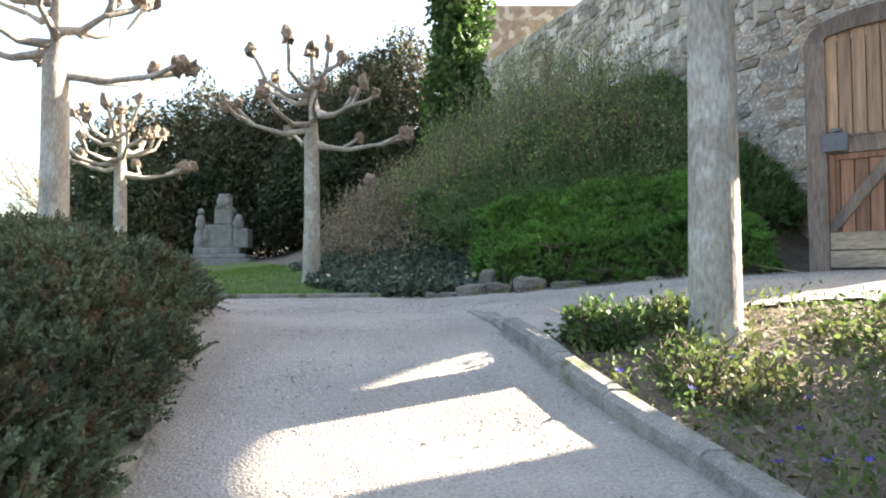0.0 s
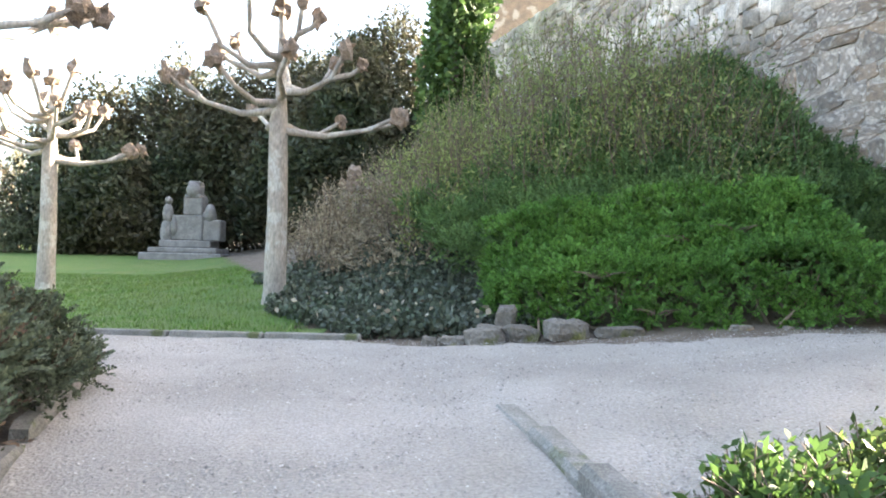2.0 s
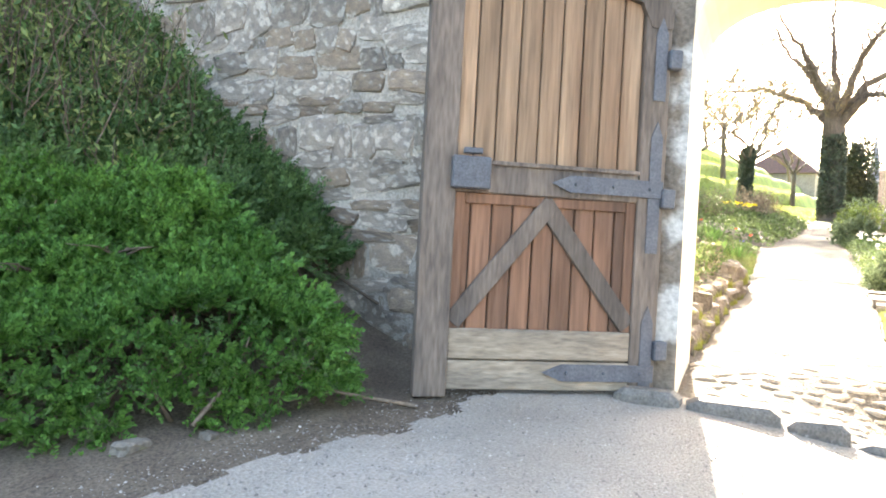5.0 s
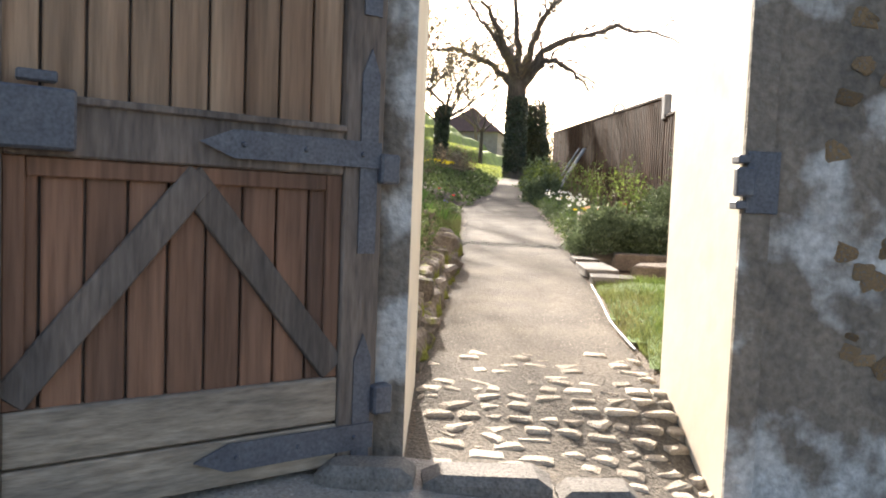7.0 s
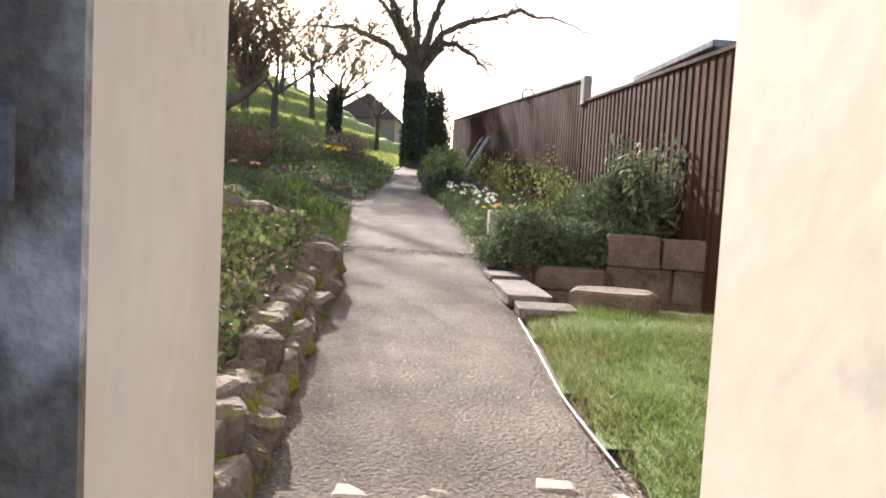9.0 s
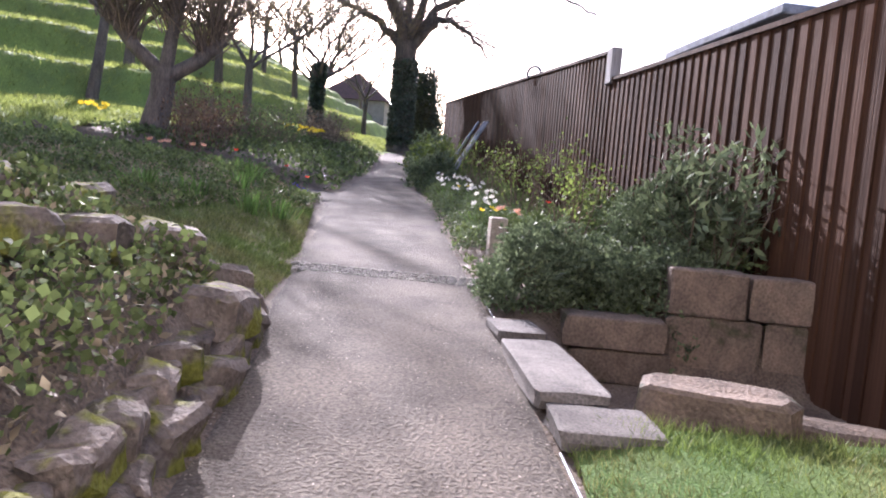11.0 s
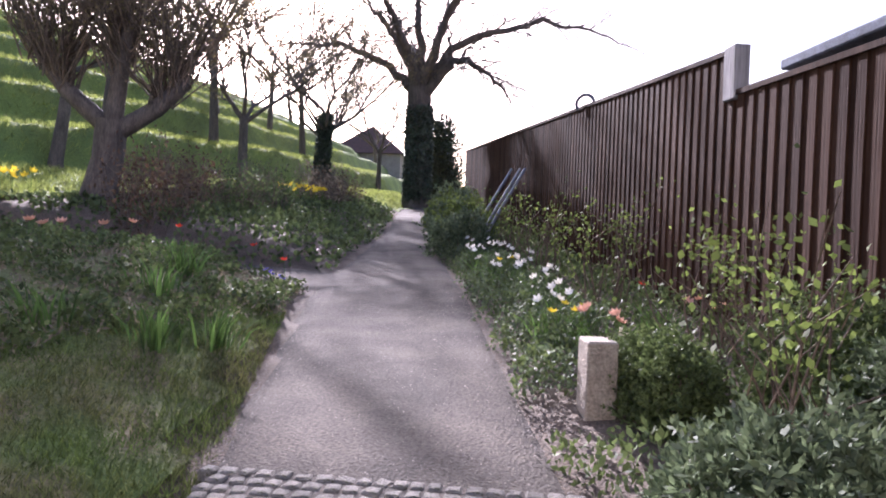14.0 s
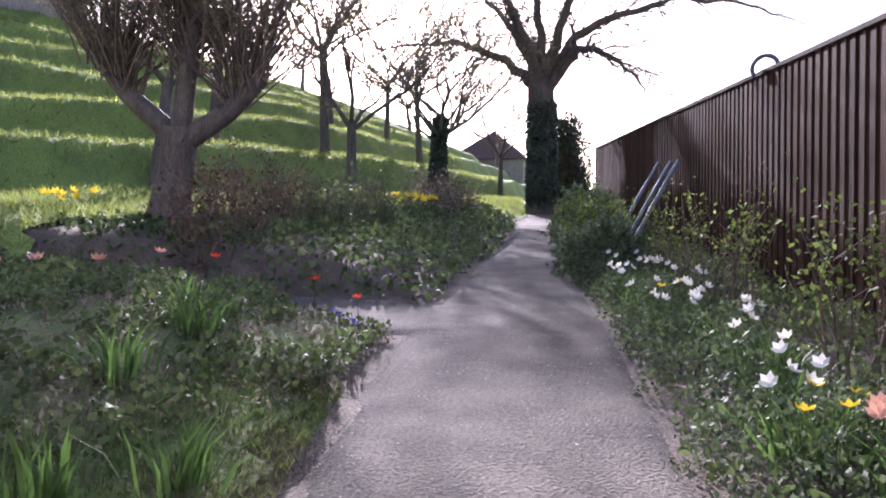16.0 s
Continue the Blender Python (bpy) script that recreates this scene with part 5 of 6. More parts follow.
# iris and daffodil leaf tufts
def tuft(x, y, h=0.33, n=38, label="upright green iris leaves in a clump"):
    ob = thing("leaf_tuft", label, "plant", "leaf tufts", at=(x, y, float(H(x, y))))
    P = np.column_stack([rng.normal(size=(n, 2)) * 0.09, np.zeros(n)])
    d = np.column_stack([P[:, :2] * 2.2 + rng.normal(size=(n, 2)) * 0.2, np.ones(n)])
    h = h * (0.6 + 0.5 * rng.random(n))[:, None]
    a = rng.random(n) * 6.283
    s = np.stack([np.cos(a), np.sin(a), 0 * a], axis=1) * 0.011
    bend = d * (1, 1, 0) * h * 0.5
    V = np.stack([P - s, P + s, P + d * h * 0.6 + s * 0.9, P + d * h * 0.6 - s * 0.9, P + d * h + bend - (0, 0, 0.02)], axis=1).reshape(-1, 3)
    i = np.arange(n)[:, None] * 5
    F = np.concatenate([i + (0, 1, 2), i + (0, 2, 3), i + (3, 2, 4)])
    part("blades", fast("blades", V, F, L_IRIS), L_IRIS, ob)


for x, y in ((16.3, 10.2), (16.8, 10.0), (17.3, 10.7), (16.0, 10.8), (18.2, 10.9), (18.8, 11.3), (15.6, 11.2)):
    tuft(x, y)
for x, y in ((17.9, 7.35), (18.1, 7.2), (17.6, 6.9), (18.6, 7.3), (19.3, 7.3), (20.1, 7.5), (21.0, 7.9), (22.0, 8.2), (23, 8.3), (18.4, 6.4), (16.9, 6.6)):
    tuft(x, y, 0.36, 34, "narrow green daffodil leaves in a clump")

for x, y in ((17.92, 7.5), (18.0, 7.3), (18.15, 7.42), (18.3, 7.25), (18.6, 7.4), (18.9, 7.3), (19.2, 7.5), (19.5, 7.35), (19.78, 7.4)):
    flower("white_daffodil", "white daffodil in full bloom", x, y, 0.42, F_WHITE, 6, 0.05, "white daffodils", 1.0)
for k in range(46):
    x = 20.2 + 4.2 * rng.random(); y = float(right_edge(x)) - 0.25 - 0.9 * rng.random()
    flower("white_daffodil", "white daffodil in the far clump", x, y, 0.38, F_WHITE, 6, 0.046, "white daffodils", 1.0)
for x, y in ((17.55, 7.15), (17.7, 7.05), (17.45, 6.9), (17.9, 6.05), (18.2, 6.2), (18.0, 5.95), (18.4, 6.0), (17.2, 6.95)):
    flower("salmon_tulip", "salmon pink double daffodil", x, y, 0.4, F_PINK, 8, 0.055, "salmon flowers", 0.6)
for x, y in ((17.75, 7.3), (17.85, 7.2), (18.05, 7.15), (21.5, 8.0), (21.8, 7.8), (18.1, 7.25)):
    flower("yellow_tulip", "yellow spring flower in the border", x, y, 0.34, F_YEL, 6, 0.05, "yellow flowers", 0.3)
for x, y in ((19.4, 6.4), (27.5, 9.5), (27.7, 9.6), (19.6, 11.6), (19.9, 10.9), (20.0, 10.5)):
    flower("red_tulip", "single red tulip in the flower bed", x, y, 0.36, F_RED, 6, 0.05, "red tulips", 0.2)
for x, y in ((17.8, 12.1), (18.2, 12.2), (18.5, 12.0), (19.6, 12.3), (18.0, 12.4)):
    flower("pale_tulip", "pale pink hyacinth in the bed", x, y, 0.28, F_PINK, 8, 0.06, "pale bed flowers", 0.3)
for k in range(26):
    x = 28.5 + 2.4 * rng.random(); y = 13.0 + 1.2 * rng.random()
    flower("yellow_daffodil", "yellow daffodil in a far clump", x, y, 0.42, F_YEL, 6, 0.085, "yellow daffodils", 0.8)
for k in range(9):
    x = 21.5 + 1.4 * rng.random(); y = 15.3 + 0.8 * rng.random()
    flower("yellow_daffodil", "yellow daffodil below the willow", x, y, 0.42, F_YEL, 6, 0.07, "yellow daffodils", 0.8)
for k in range(8):
    flower("grape_hyacinth", "small violet grape hyacinth at the bed corner", 19.9 + 0.35 * rng.random(), 10.45 + 0.3 * rng.random(), 0.14, F_BLUE, 6, 0.025, "violet flowers", 0.1)

# shrubs of the right border
bush("lavender", "rounded grey-green sage bush by the path", 14.15, 6.75, 0.62, 0.55, 0.62, 9000, L_SAGE, 0.075, 0.013, lumps=11)
bush("lavender", "rounded grey-green sage bush above the stone blocks", 14.2, 6.1, 0.5, 0.5, 0.5, 7000, L_SAGE, 0.075, 0.013, lumps=11)
bush("lavender", "silvery sage bush over the stone edge", 13.9, 5.75, 0.35, 0.45, 0.45, 4500, L_SAGE, 0.075, 0.013, lumps=11)
bush("box_shrub", "dark green dense shrub before the fence", 14.9, 5.55, 0.7, 0.65, 0.95, 16000, L_SAGE, 0.06, 0.011, lumps=9)
bush("box_shrub", "dark green dense shrub before the fence", 15.9, 5.75, 0.7, 0.6, 0.8, 14000, L_GCOV, 0.055, 0.012, lumps=9)
bush("box_shrub", "green low shrub beside the wooden stub", 16.5, 6.75, 0.55, 0.4, 0.45, 12000, L_GCOV, 0.045, 0.011, lumps=10)
bush("box_shrub", "green leafy shrub against the stone bollard", 16.05, 6.7, 0.34, 0.24, 0.5, 7000, L_GCOV, 0.05, 0.013, lumps=10)
thicket("buddleia", "tall grey-leaved shrub with upright shoots", 14.6, 5.15, 0.4, 0.35, 1.55, 26, 60, L_SAGE, 0.13, 0.02, r0=0.01)
for x, y, h, n in ((15.15, 6.4, 1.75, 10), (17.0, 6.15, 1.7, 12), (19.3, 6.8, 1.5, 12), (21.5, 7.4, 1.6, 12), (23.6, 7.9, 1.5, 12), (26, 8.4, 1.4, 10)):
    thicket("rose_bush", "upright rose bush with fresh yellow-green leaves", x, y, 0.24, 0.24, h, n, 30, L_ROSE, 0.05, 0.016, lean=0.24, group="rose bushes", r0=0.011, low=0.7)
for i, (x, y, r, h) in enumerate(((25, 9.2, 0.6, 0.8), (27, 9.3, 0.7, 0.9), (29, 9.6, 0.8, 1.0), (31.5, 9.9, 0.9, 1.1), (34, 10.2, 0.9, 1.2))):
    bush("border_shrub", "small spring-green shrub in the far border", x, y - 0.4, r, r, h, 3500, L_ROSE if i % 2 else L_SAGE, 0.1, 0.025, group="far border shrubs")
# shrubs of the left beds
for i, (x, y, r, h, ma, txt) in enumerate(((22.4, 13.6, 0.9, 1.3, L_RUST, "russet"), (24.2, 14.2, 1.1, 1.6, L_RUST, "russet"), (26.0, 14.6, 1.0, 1.5, L_RUST, "russet"), (25.2, 13.2, 0.8, 1.2, L_GCOV, "green"), (27.4, 13.6, 0.9, 1.4, L_GCOV, "green"),
                                           (31.0, 13.2, 1.0, 1.5, L_DRY, "budding"), (33.5, 13.6, 1.0, 1.4, L_RUST, "russet"), (20.5, 14.6, 0.6, 0.6, L_RUST, "russet"), (29.6, 14.6, 0.9, 1.3, L_GCOV, "green"), (36.0, 14.0, 1.1, 1.2, L_RUST, "russet"))):
    thicket("bed_thicket", "twiggy %s shrub in the flower bed" % txt, x, y, r * 0.8, r * 0.7, h, 55, 14, ma, 0.08, 0.02, lean=0.25, group="bed thickets", r0=0.008)


# willow: short leaning trunk, heavy forks, many upright shoots
def willow(x, y, h, seed):
    z0 = float(H(x, y))
    ob = thing("pollard_willow", "old pollard willow with budding upright shoots", "tree", at=(x, y, z0))
    R = random.Random(seed)
    part("trunk", fast("trunk", *tubes([[((0, 0, -0.3), 0.42), ((0, 0, 0.15), 0.31), ((0.1, -0.08, 0.8), 0.26), ((0.1, -0.14, 1.45), 0.27)]], 14), M_DBARK, True), M_DBARK, ob, "dark furrowed trunk")
    forks = (((0.1, -0.1, 1.3), (-0.1, 0.55, 1.9), (-0.2, 0.95, 2.4), 0.17), ((0.1, -0.14, 1.2), (0.3, -0.85, 1.7), (0.4, -1.35, 2.2), 0.18), ((0.1, -0.14, 1.35), (0.1, -0.25, 2.1), (-0.1, -0.55, 3.1), 0.17))
    shoots, tips = [], []
    for a, b, c, w in forks:
        part("limb", fast("limb", *tubes([[(a, w), (b, w * 0.85), (c, w * 0.7)]], 10), M_DBARK, True), M_DBARK, ob, "heavy dark limb")
        for k in range(120):
            t = R.random()
            p = np.array(b) * (1 - t) + np.array(c) * t + (np.array((R.gauss(0, 1), R.gauss(0, 1), 0)) * 0.1)
            d = np.array((R.gauss(0, 0.5), R.gauss(0, 0.5), 1.0))
            L = R.uniform(1.0, 3.0)
            q = p + d * L * 0.5 + (R.gauss(0, 0.1), R.gauss(0, 0.1), 0)
            e = p + d * L
            shoots.append([(p, 0.018), (q, 0.011), (e, 0.004)])
            tips += [q * (1 - s) + e * s for s in (0, 0.3, 0.6, 1)]
            for j in range(3):
                s = p + d * L * R.uniform(0.3, 0.9)
                f = s + np.array((R.gauss(0, 0.25), R.gauss(0, 0.25), 0.4))
                shoots.append([(s, 0.008), (f, 0.003)]); tips.append(f)
    part("shoots", fast("shoots", *tubes(shoots, 4), M_TWIG), M_TWIG, ob, "many thin upright shoots")
    T = np.array(tips)
    i = rng.integers(len(T), size=9000)
    part("buds", fast("buds", *leaves(T[i] + rng.normal(size=(9000, 3)) * 0.1, 0.07, 0.018, 0.3), L_BUD), L_BUD, ob, "fine yellow-green buds")


willow(23.3, 15.0, 6, 3)


def great_tree(x, y, r, seed):
    """A broad old tree: stout trunk, long spreading limbs, fine hanging twigs."""
    ob = thing("great_tree", "great bare spreading tree with ivy on its trunk", "tree", at=(x, y, float(H(x, y))))
    R = random.Random(seed)
    part("trunk", fast("trunk", *tubes([[((0, 0, -0.4), r * 1.5), ((0, 0, 0.5), r * 1.1), ((0, 0, 3.0), r * 0.95), ((0, 0.05, 5.2), r), ((0, 0.05, 6.1), r * 0.85)]], 16), M_DBARK, True), M_DBARK, ob, "grey-brown furrowed trunk")
    plans = (((0.0, 0.3, 5.3), (0.3, 1.7, 6.7), (0.2, 3.5, 7.4), (-0.3, 5.8, 7.5), (-0.8, 7.6, 6.8)),
             ((0.2, 0.25, 5.6), (0.4, 1.2, 7.7), (0.6, 2.7, 9.6), (0.5, 4.2, 12.4)),
             ((0.0, 0.0, 5.7), (-0.2, 0.1, 8.6), (0.2, 0.4, 11.0), (0.3, 0.2, 14.0)),
             ((0.0, -0.3, 5.5), (-0.3, -1.3, 7.2), (-0.5, -3.4, 7.9), (-0.4, -5.8, 8.5), (0.0, -8.2, 7.9), (0.3, -9.9, 7.2)),
             ((-0.2, -0.3, 5.2), (-0.5, -1.5, 6.7), (-0.8, -2.7, 6.3), (-1.0, -3.7, 5.4), (-1.1, -4.3, 4.4)),
             ((0.1, -0.2, 5.8), (0.4, -0.8, 8.2), (0.6, -2.0, 10.6), (0.6, -3.4, 13.2)),
             ((0.3, 0.0, 5.5), (2.2, 0.6, 7.4), (4.5, 1.2, 8.6), (6.5, 1.6, 9.0)),
             ((-0.3, 0.1, 5.6), (-2.2, 0.8, 7.8), (-4.2, 1.6, 9.4), (-6.0, 2.0, 10.2)),
             ((-0.3, -0.1, 5.7), (-1.9, -1.4, 8.4), (-3.4, -3.2, 9.8), (-4.6, -5.0, 10.2)))

    def grow(lines, p, d, L, w, lev):
        mid = p + d * L * 0.5 + np.array((R.gauss(0, 1), R.gauss(0, 1), R.gauss(0, 0.6))) * L * 0.1
        end = p + d * L + np.array((0, 0, -0.12 * L * (3 - lev)))
        lines.append([(p, w), (mid, w * 0.8), (end, w * 0.5)])
        if lev:
            for k in range(3):
                nd = d + np.array((R.gauss(0, 0.6), R.gauss(0, 0.6), R.gauss(-0.05, 0.45)))
                nd /= np.linalg.norm(nd)
                grow(lines, mid if k == 2 else end, nd, L * R.uniform(0.55, 0.85), w * 0.55, lev - 1)

    for plan in plans:
        C = np.array(plan)
        n = len(C)
        t = np.linspace(0, n - 1, n * 4)
        Q = np.stack([np.interp(t, np.arange(n), C[:, k]) for k in range(3)], axis=1)
        Q[1:-1] = (Q[:-2] + 2 * Q[1:-1] + Q[2:]) / 4
        Q[2:] += np.array([(R.gauss(0, 0.05), R.gauss(0, 0.06), R.gauss(0, 0.06)) for _ in range(len(Q) - 2)])
        W = 0.02 + r * 0.42 * np.linspace(1, 0, len(Q)) ** 1.3
        lines = [list(zip(Q, W))]
        for k in range(4, len(Q)):
            for m in range(2):
                d = Q[k] - Q[k - 1]; d /= np.linalg.norm(d)
                d = d * 0.7 + np.array((R.gauss(0, 0.6), R.gauss(0, 0.6), R.gauss(0.1, 0.55)))
                d /= np.linalg.norm(d)
                grow(lines, Q[k], d, R.uniform(0.6, 1.5), min(0.05, W[k] * 0.42), 3)
        part("limb", fast("limb", *[np.concatenate(a) for a in joined(lines)], M_DBARK), M_DBARK, ob)
    n = 16000
    t = 4.6 * rng.random(n) ** 1.5
    a = rng.random(n) * 6.283
    rr = r * (1.02 - 0.015 * t) * (0.95 + 0.16 * rng.random(n))
    part("ivy", fast("ivy", *leaves(np.stack([np.cos(a) * rr, np.sin(a) * rr, t], axis=1), 0.14, 0.05, 0.2), L_IVY), L_IVY, ob, "dark ivy round the trunk")


def joined(lines):
    """Tubes of unlike point counts, thick ones rounder."""
    V1, F1 = tubes(lines[:1], 9)
    V2, F2 = tubes(lines[1:], 4)
    return (V1, V2), (F1, F2 + len(V1))


great_tree(44.0, 12.5, 0.55, 5)
for i, (x, y, h) in enumerate(((41, 16.2, 9), (46, 17.5, 9), (52, 20.5, 14), (40, 20.5, 14), (56, 24, 14), (62, 18, 10), (48, 24, 14), (34, 21.5, 12), (30, 20.5, 10), (36, 17.6, 8))):
    bare_tree("bare_tree", "slender bare tree on the garden slope", x, y, h, 0.17, 4, 0.8, 70 + i, M_DBARK, 0.3, "trees on the slope", buds=L_BUD, bud_n=5000, ivy_h=3.2 if i < 2 else 0)
for i, (x, y, h) in enumerate(((40, 44, 10), (34, 46, 9), (28, 44, 9), (48, 42, 10), (56, 38, 11), (64, 34, 12), (72, 28, 12), (80, 22, 11), (22, 46, 9), (70, 40, 12), (60, 46, 10))):
    bare_tree("hill_tree", "leafless tree on the ridge", x, y, h * 0.8, 0.16, 3, 0.9, 90 + i, M_TWIG, 0.2, "ridge trees", buds=L_FAR, bud_n=1300)
for i, (x, y, h, r) in enumerate(((58, 13.0, 11, 2.0), (62, 14.5, 9, 2.0))):
    yew(x, y, h * 0.55, 1.4, 7000, label="dark conifer beyond the fence end")

# house on the hill
house = thing("house", "old rendered house on top of the terraces", "house", at=(40.9, 40.4, float(H(40.9, 40.4)) - 0.5), rz=-25)
part("wall", boxed(-4, 4, -5, 5, 0, 7), M_HOUSE, house)
bm = bmesh.new()
vs = [bm.verts.new(p) for p in ((-4.4, -5.4, 6.9), (4.4, -5.4, 6.9), (4.4, 5.4, 6.9), (-4.4, 5.4, 6.9), (0, -5.4, 10.5), (0, 5.4, 10.5))]
for f in ((0, 1, 4), (1, 2, 5, 4), (2, 3, 5), (3, 0, 4, 5), (0, 3, 2, 1)):
    bm.faces.new([vs[i] for i in f])
part("roof", bm, M_ROOF, house)
for s, z in ((-3, 4.6), (-1, 4.6), (1.2, 4.6), (3.2, 4.6), (-2, 1.6), (2, 1.6)):
    w = part("window", boxed(-4.06, -3.98, s - 0.45, s + 0.45, z, z + 1.4, 0.01), M_PLAST, house)
    part("pane", boxed(-4.08, -4.062, s - 0.36, s + 0.36, z + 0.1, z + 1.3), M_GLASSD, w)
    w = part("window", boxed(s - 0.45, s + 0.45, -5.06, -4.98, z, z + 1.4, 0.01), M_PLAST, house)
    part("pane", boxed(s - 0.36, s + 0.36, -5.08, -5.062, z + 0.1, z + 1.3), M_GLASSD, w)
far = thing("far_house", "roof of a distant house among trees", "house", at=(92, 25, float(H(92, 25)) - 1.5))
part("wall", boxed(-4, 4, -4, 4, 0, 3), M_HOUSE, far)
bm = bmesh.new()
vs = [bm.verts.new(p) for p in ((-4.4, -4.4, 2.9), (4.4, -4.4, 2.9), (4.4, 4.4, 2.9), (-4.4, 4.4, 2.9), (0, 0, 6.5))]
for f in ((0, 1, 4), (1, 2, 4), (2, 3, 4), (3, 0, 4), (0, 3, 2, 1)):
    bm.faces.new([vs[i] for i in f])
part("roof", bm, M_ROOF, far)
sp = bmesh.new()
bmesh.ops.create_cone(sp, segments=8, radius1=1.6, radius2=0.02, depth=14, cap_ends=True, matrix=Matrix.Translation((0, 0, 7)))
box(sp, -1.6, 1.6, -1.6, 1.6, -20, 0)
spire = whole("church_spire", sp, M_SPIRE, "distant slate church spire in haze", "church")
spire.location = (180, 25.5, 18)

# stone blocks, slabs and the stub
def placed(name, bm, material, label, cat, x, y, z, rz=0, group="", rx=0):
    ob = whole(name, bm, material, label, cat, group)
    ob.matrix_world = pose(x, y, z, rx, 0, rz)
    return ob


for i, (x, y0, y1, z0, z1) in enumerate(((13.5, 5.75, 6.56, 2.0, 2.26), (13.52, 5.7, 6.5, 1.72, 1.99), (13.68, 5.1, 5.73, 2.3, 2.68), (13.7, 4.5, 5.08, 2.3, 2.66), (13.7, 4.95, 5.72, 1.72, 2.29), (13.72, 4.4, 4.93, 1.72, 2.29))):
    placed("stone_block", stone(240 + i, 0.34, y1 - y0 - 0.012, z1 - z0 - 0.008, 0.04, 2, 0.04), M_BLOCK, "large dark sandstone block of the retaining step", "stone block", x + 0.05, (y0 + y1) / 2, z0, 0, "retaining blocks")
for i, (x, y, sx, sy, sz, rz) in enumerate(((12.1, 6.77, 1.3, 0.4, 0.11, 9), (11.2, 6.55, 0.45, 0.5, 0.1, 6), (13.05, 6.95, 0.5, 0.35, 0.1, 12))):
    placed("stone_slab", stone(260 + i, sx, sy, sz, 0.06, 2, 0.05), M_SLAB, "flat grey stone slab bordering the path", "slab", x, y, float(H(x, y)) - 0.03, rz, "border slabs")
for i, (x, y, sx, sy, sz, rz) in enumerate(((11.5, 5.95, 0.26, 0.75, 0.3, -20), (11.8, 5.2, 0.26, 0.65, 0.26, -18), (12.1, 4.2, 0.26, 0.7, 0.28, -10))):
    placed("edge_stone", stone(270 + i, sx, sy, sz * 1.25, 0.12, 2, 0.07), M_BLOCK, "rough grey stone lying on the grass edge", "stone", x, y, float(H(x - 0.4, y)) - 0.2, rz, "edge stones")
placed("stone_bollard", boxed(-0.14, 0.14, -0.1, 0.1, -0.1, 0.64, 0.012), M_COB, "short pale weathered stone bollard at the border", "bollard", 16.36, 7.15, 2.22, 8)
tag = thing("plant_label", "small pale plant label on a thin stake", "label", at=(17.0, 6.95, float(H(17.0, 6.95))))
part("stake", fast("stake", *tubes([[((0, 0, -0.05), 0.004), ((0, 0, 0.36), 0.004)]], 6), M_POLE), M_POLE, tag)
part("card", boxed(-0.004, 0.004, -0.035, 0.035, 0.34, 0.4, 0.001, m=Matrix.Rotation(0.15, 4, "X")), M_PLAST, tag)
lines = [[((x, float(right_edge(x)) + 0.03, float(H(x, right_edge(x) + 0.03)) + 0.03), 0.008) for x in np.arange(a, b, 0.3)] for a, b in ((8.2, 10.9), (12.9, 14.9))]
whole("metal_edging", fast("metal_edging", *tubes(lines, 6), M_POLE), M_POLE, "thin pale metal edging strip along the path", "edging", kind="structure")
for i, (x, y) in enumerate(((25.4, 8.6), (26.3, 8.7), (27.2, 8.9))):
    p = whole("leaning_pole", fast("leaning_pole", *tubes([[((0, 0, -0.1), 0.035), ((0.5, -0.5, 0.9), 0.035), ((0.9, -0.95, 1.75), 0.033)]], 10), M_POLE), M_POLE, "grey pole leaning over the roses", "pole", "leaning poles")
    p.location = (x, y, float(H(x, y)))

shed = thing("shed", "low shed roof showing above the board fence", "shed", at=(20.0, 2.5, 2.15), rz=11)
part("wall", boxed(-1.6, 1.6, -1.2, 1.2, -1.0, 3.7), M_FENCE, shed)
part("roof", boxed(-1.9, 1.9, -1.5, 1.5, 3.72, 3.86, 0.02), M_SPIRE, shed, "flat bluish grey roof")
arch_l = [[((math.cos(a) * 0.17, 0, 0.12 + math.sin(a) * 0.16), 0.03) for a in np.linspace(-0.6, math.pi + 0.6, 14)]]
hoop = whole("metal_hoop", fast("metal_hoop", *tubes(arch_l, 8), M_IRON), M_IRON, "dark metal hoop on top of the fence", "hoop")
hoop.matrix_world = pose(24.5, float(fence_y(24.5)), 5.82, 0, 0, 60)
rail = thing("lattice_railing", "pale metal railing beyond the board fence", "railing", at=(20.6, 4.4, 4.2), rz=-12)
part("top_rail", boxed(-0.9, 0.9, -0.02, 0.02, 1.05, 1.1), M_POLE, rail)
for i in range(15):
    part("baluster", boxed(-0.9 + i * 0.128, -0.87 + i * 0.128, -0.012, 0.012, -2.4, 1.05), M_POLE, rail)


def pebbles(name, n, x0, x1, y0, y1, test, size, material, label):
    P = on_ground(spread(n, x0, x1, y0, y1, test), 0.012)
    k = len(P)
    s = size * (0.5 + rng.random(k) ** 2)[:, None, None]
    o = np.array(((1, 0, 0), (0, 1, 0), (-1, 0, 0), (0, -1, 0), (0, 0, 0.7))) + rng.normal(size=(k, 5, 3)) * 0.2
    V = (P[:, None, :] + o * s).reshape(-1, 3)
    i = np.arange(k)[:, None] * 5
    F = np.concatenate([i + (0, 1, 4), i + (1, 2, 4), i + (2, 3, 4), i + (3, 0, 4)])
    whole(name, fast(name, V, F, material), material, label, "gravel", kind="stuff")


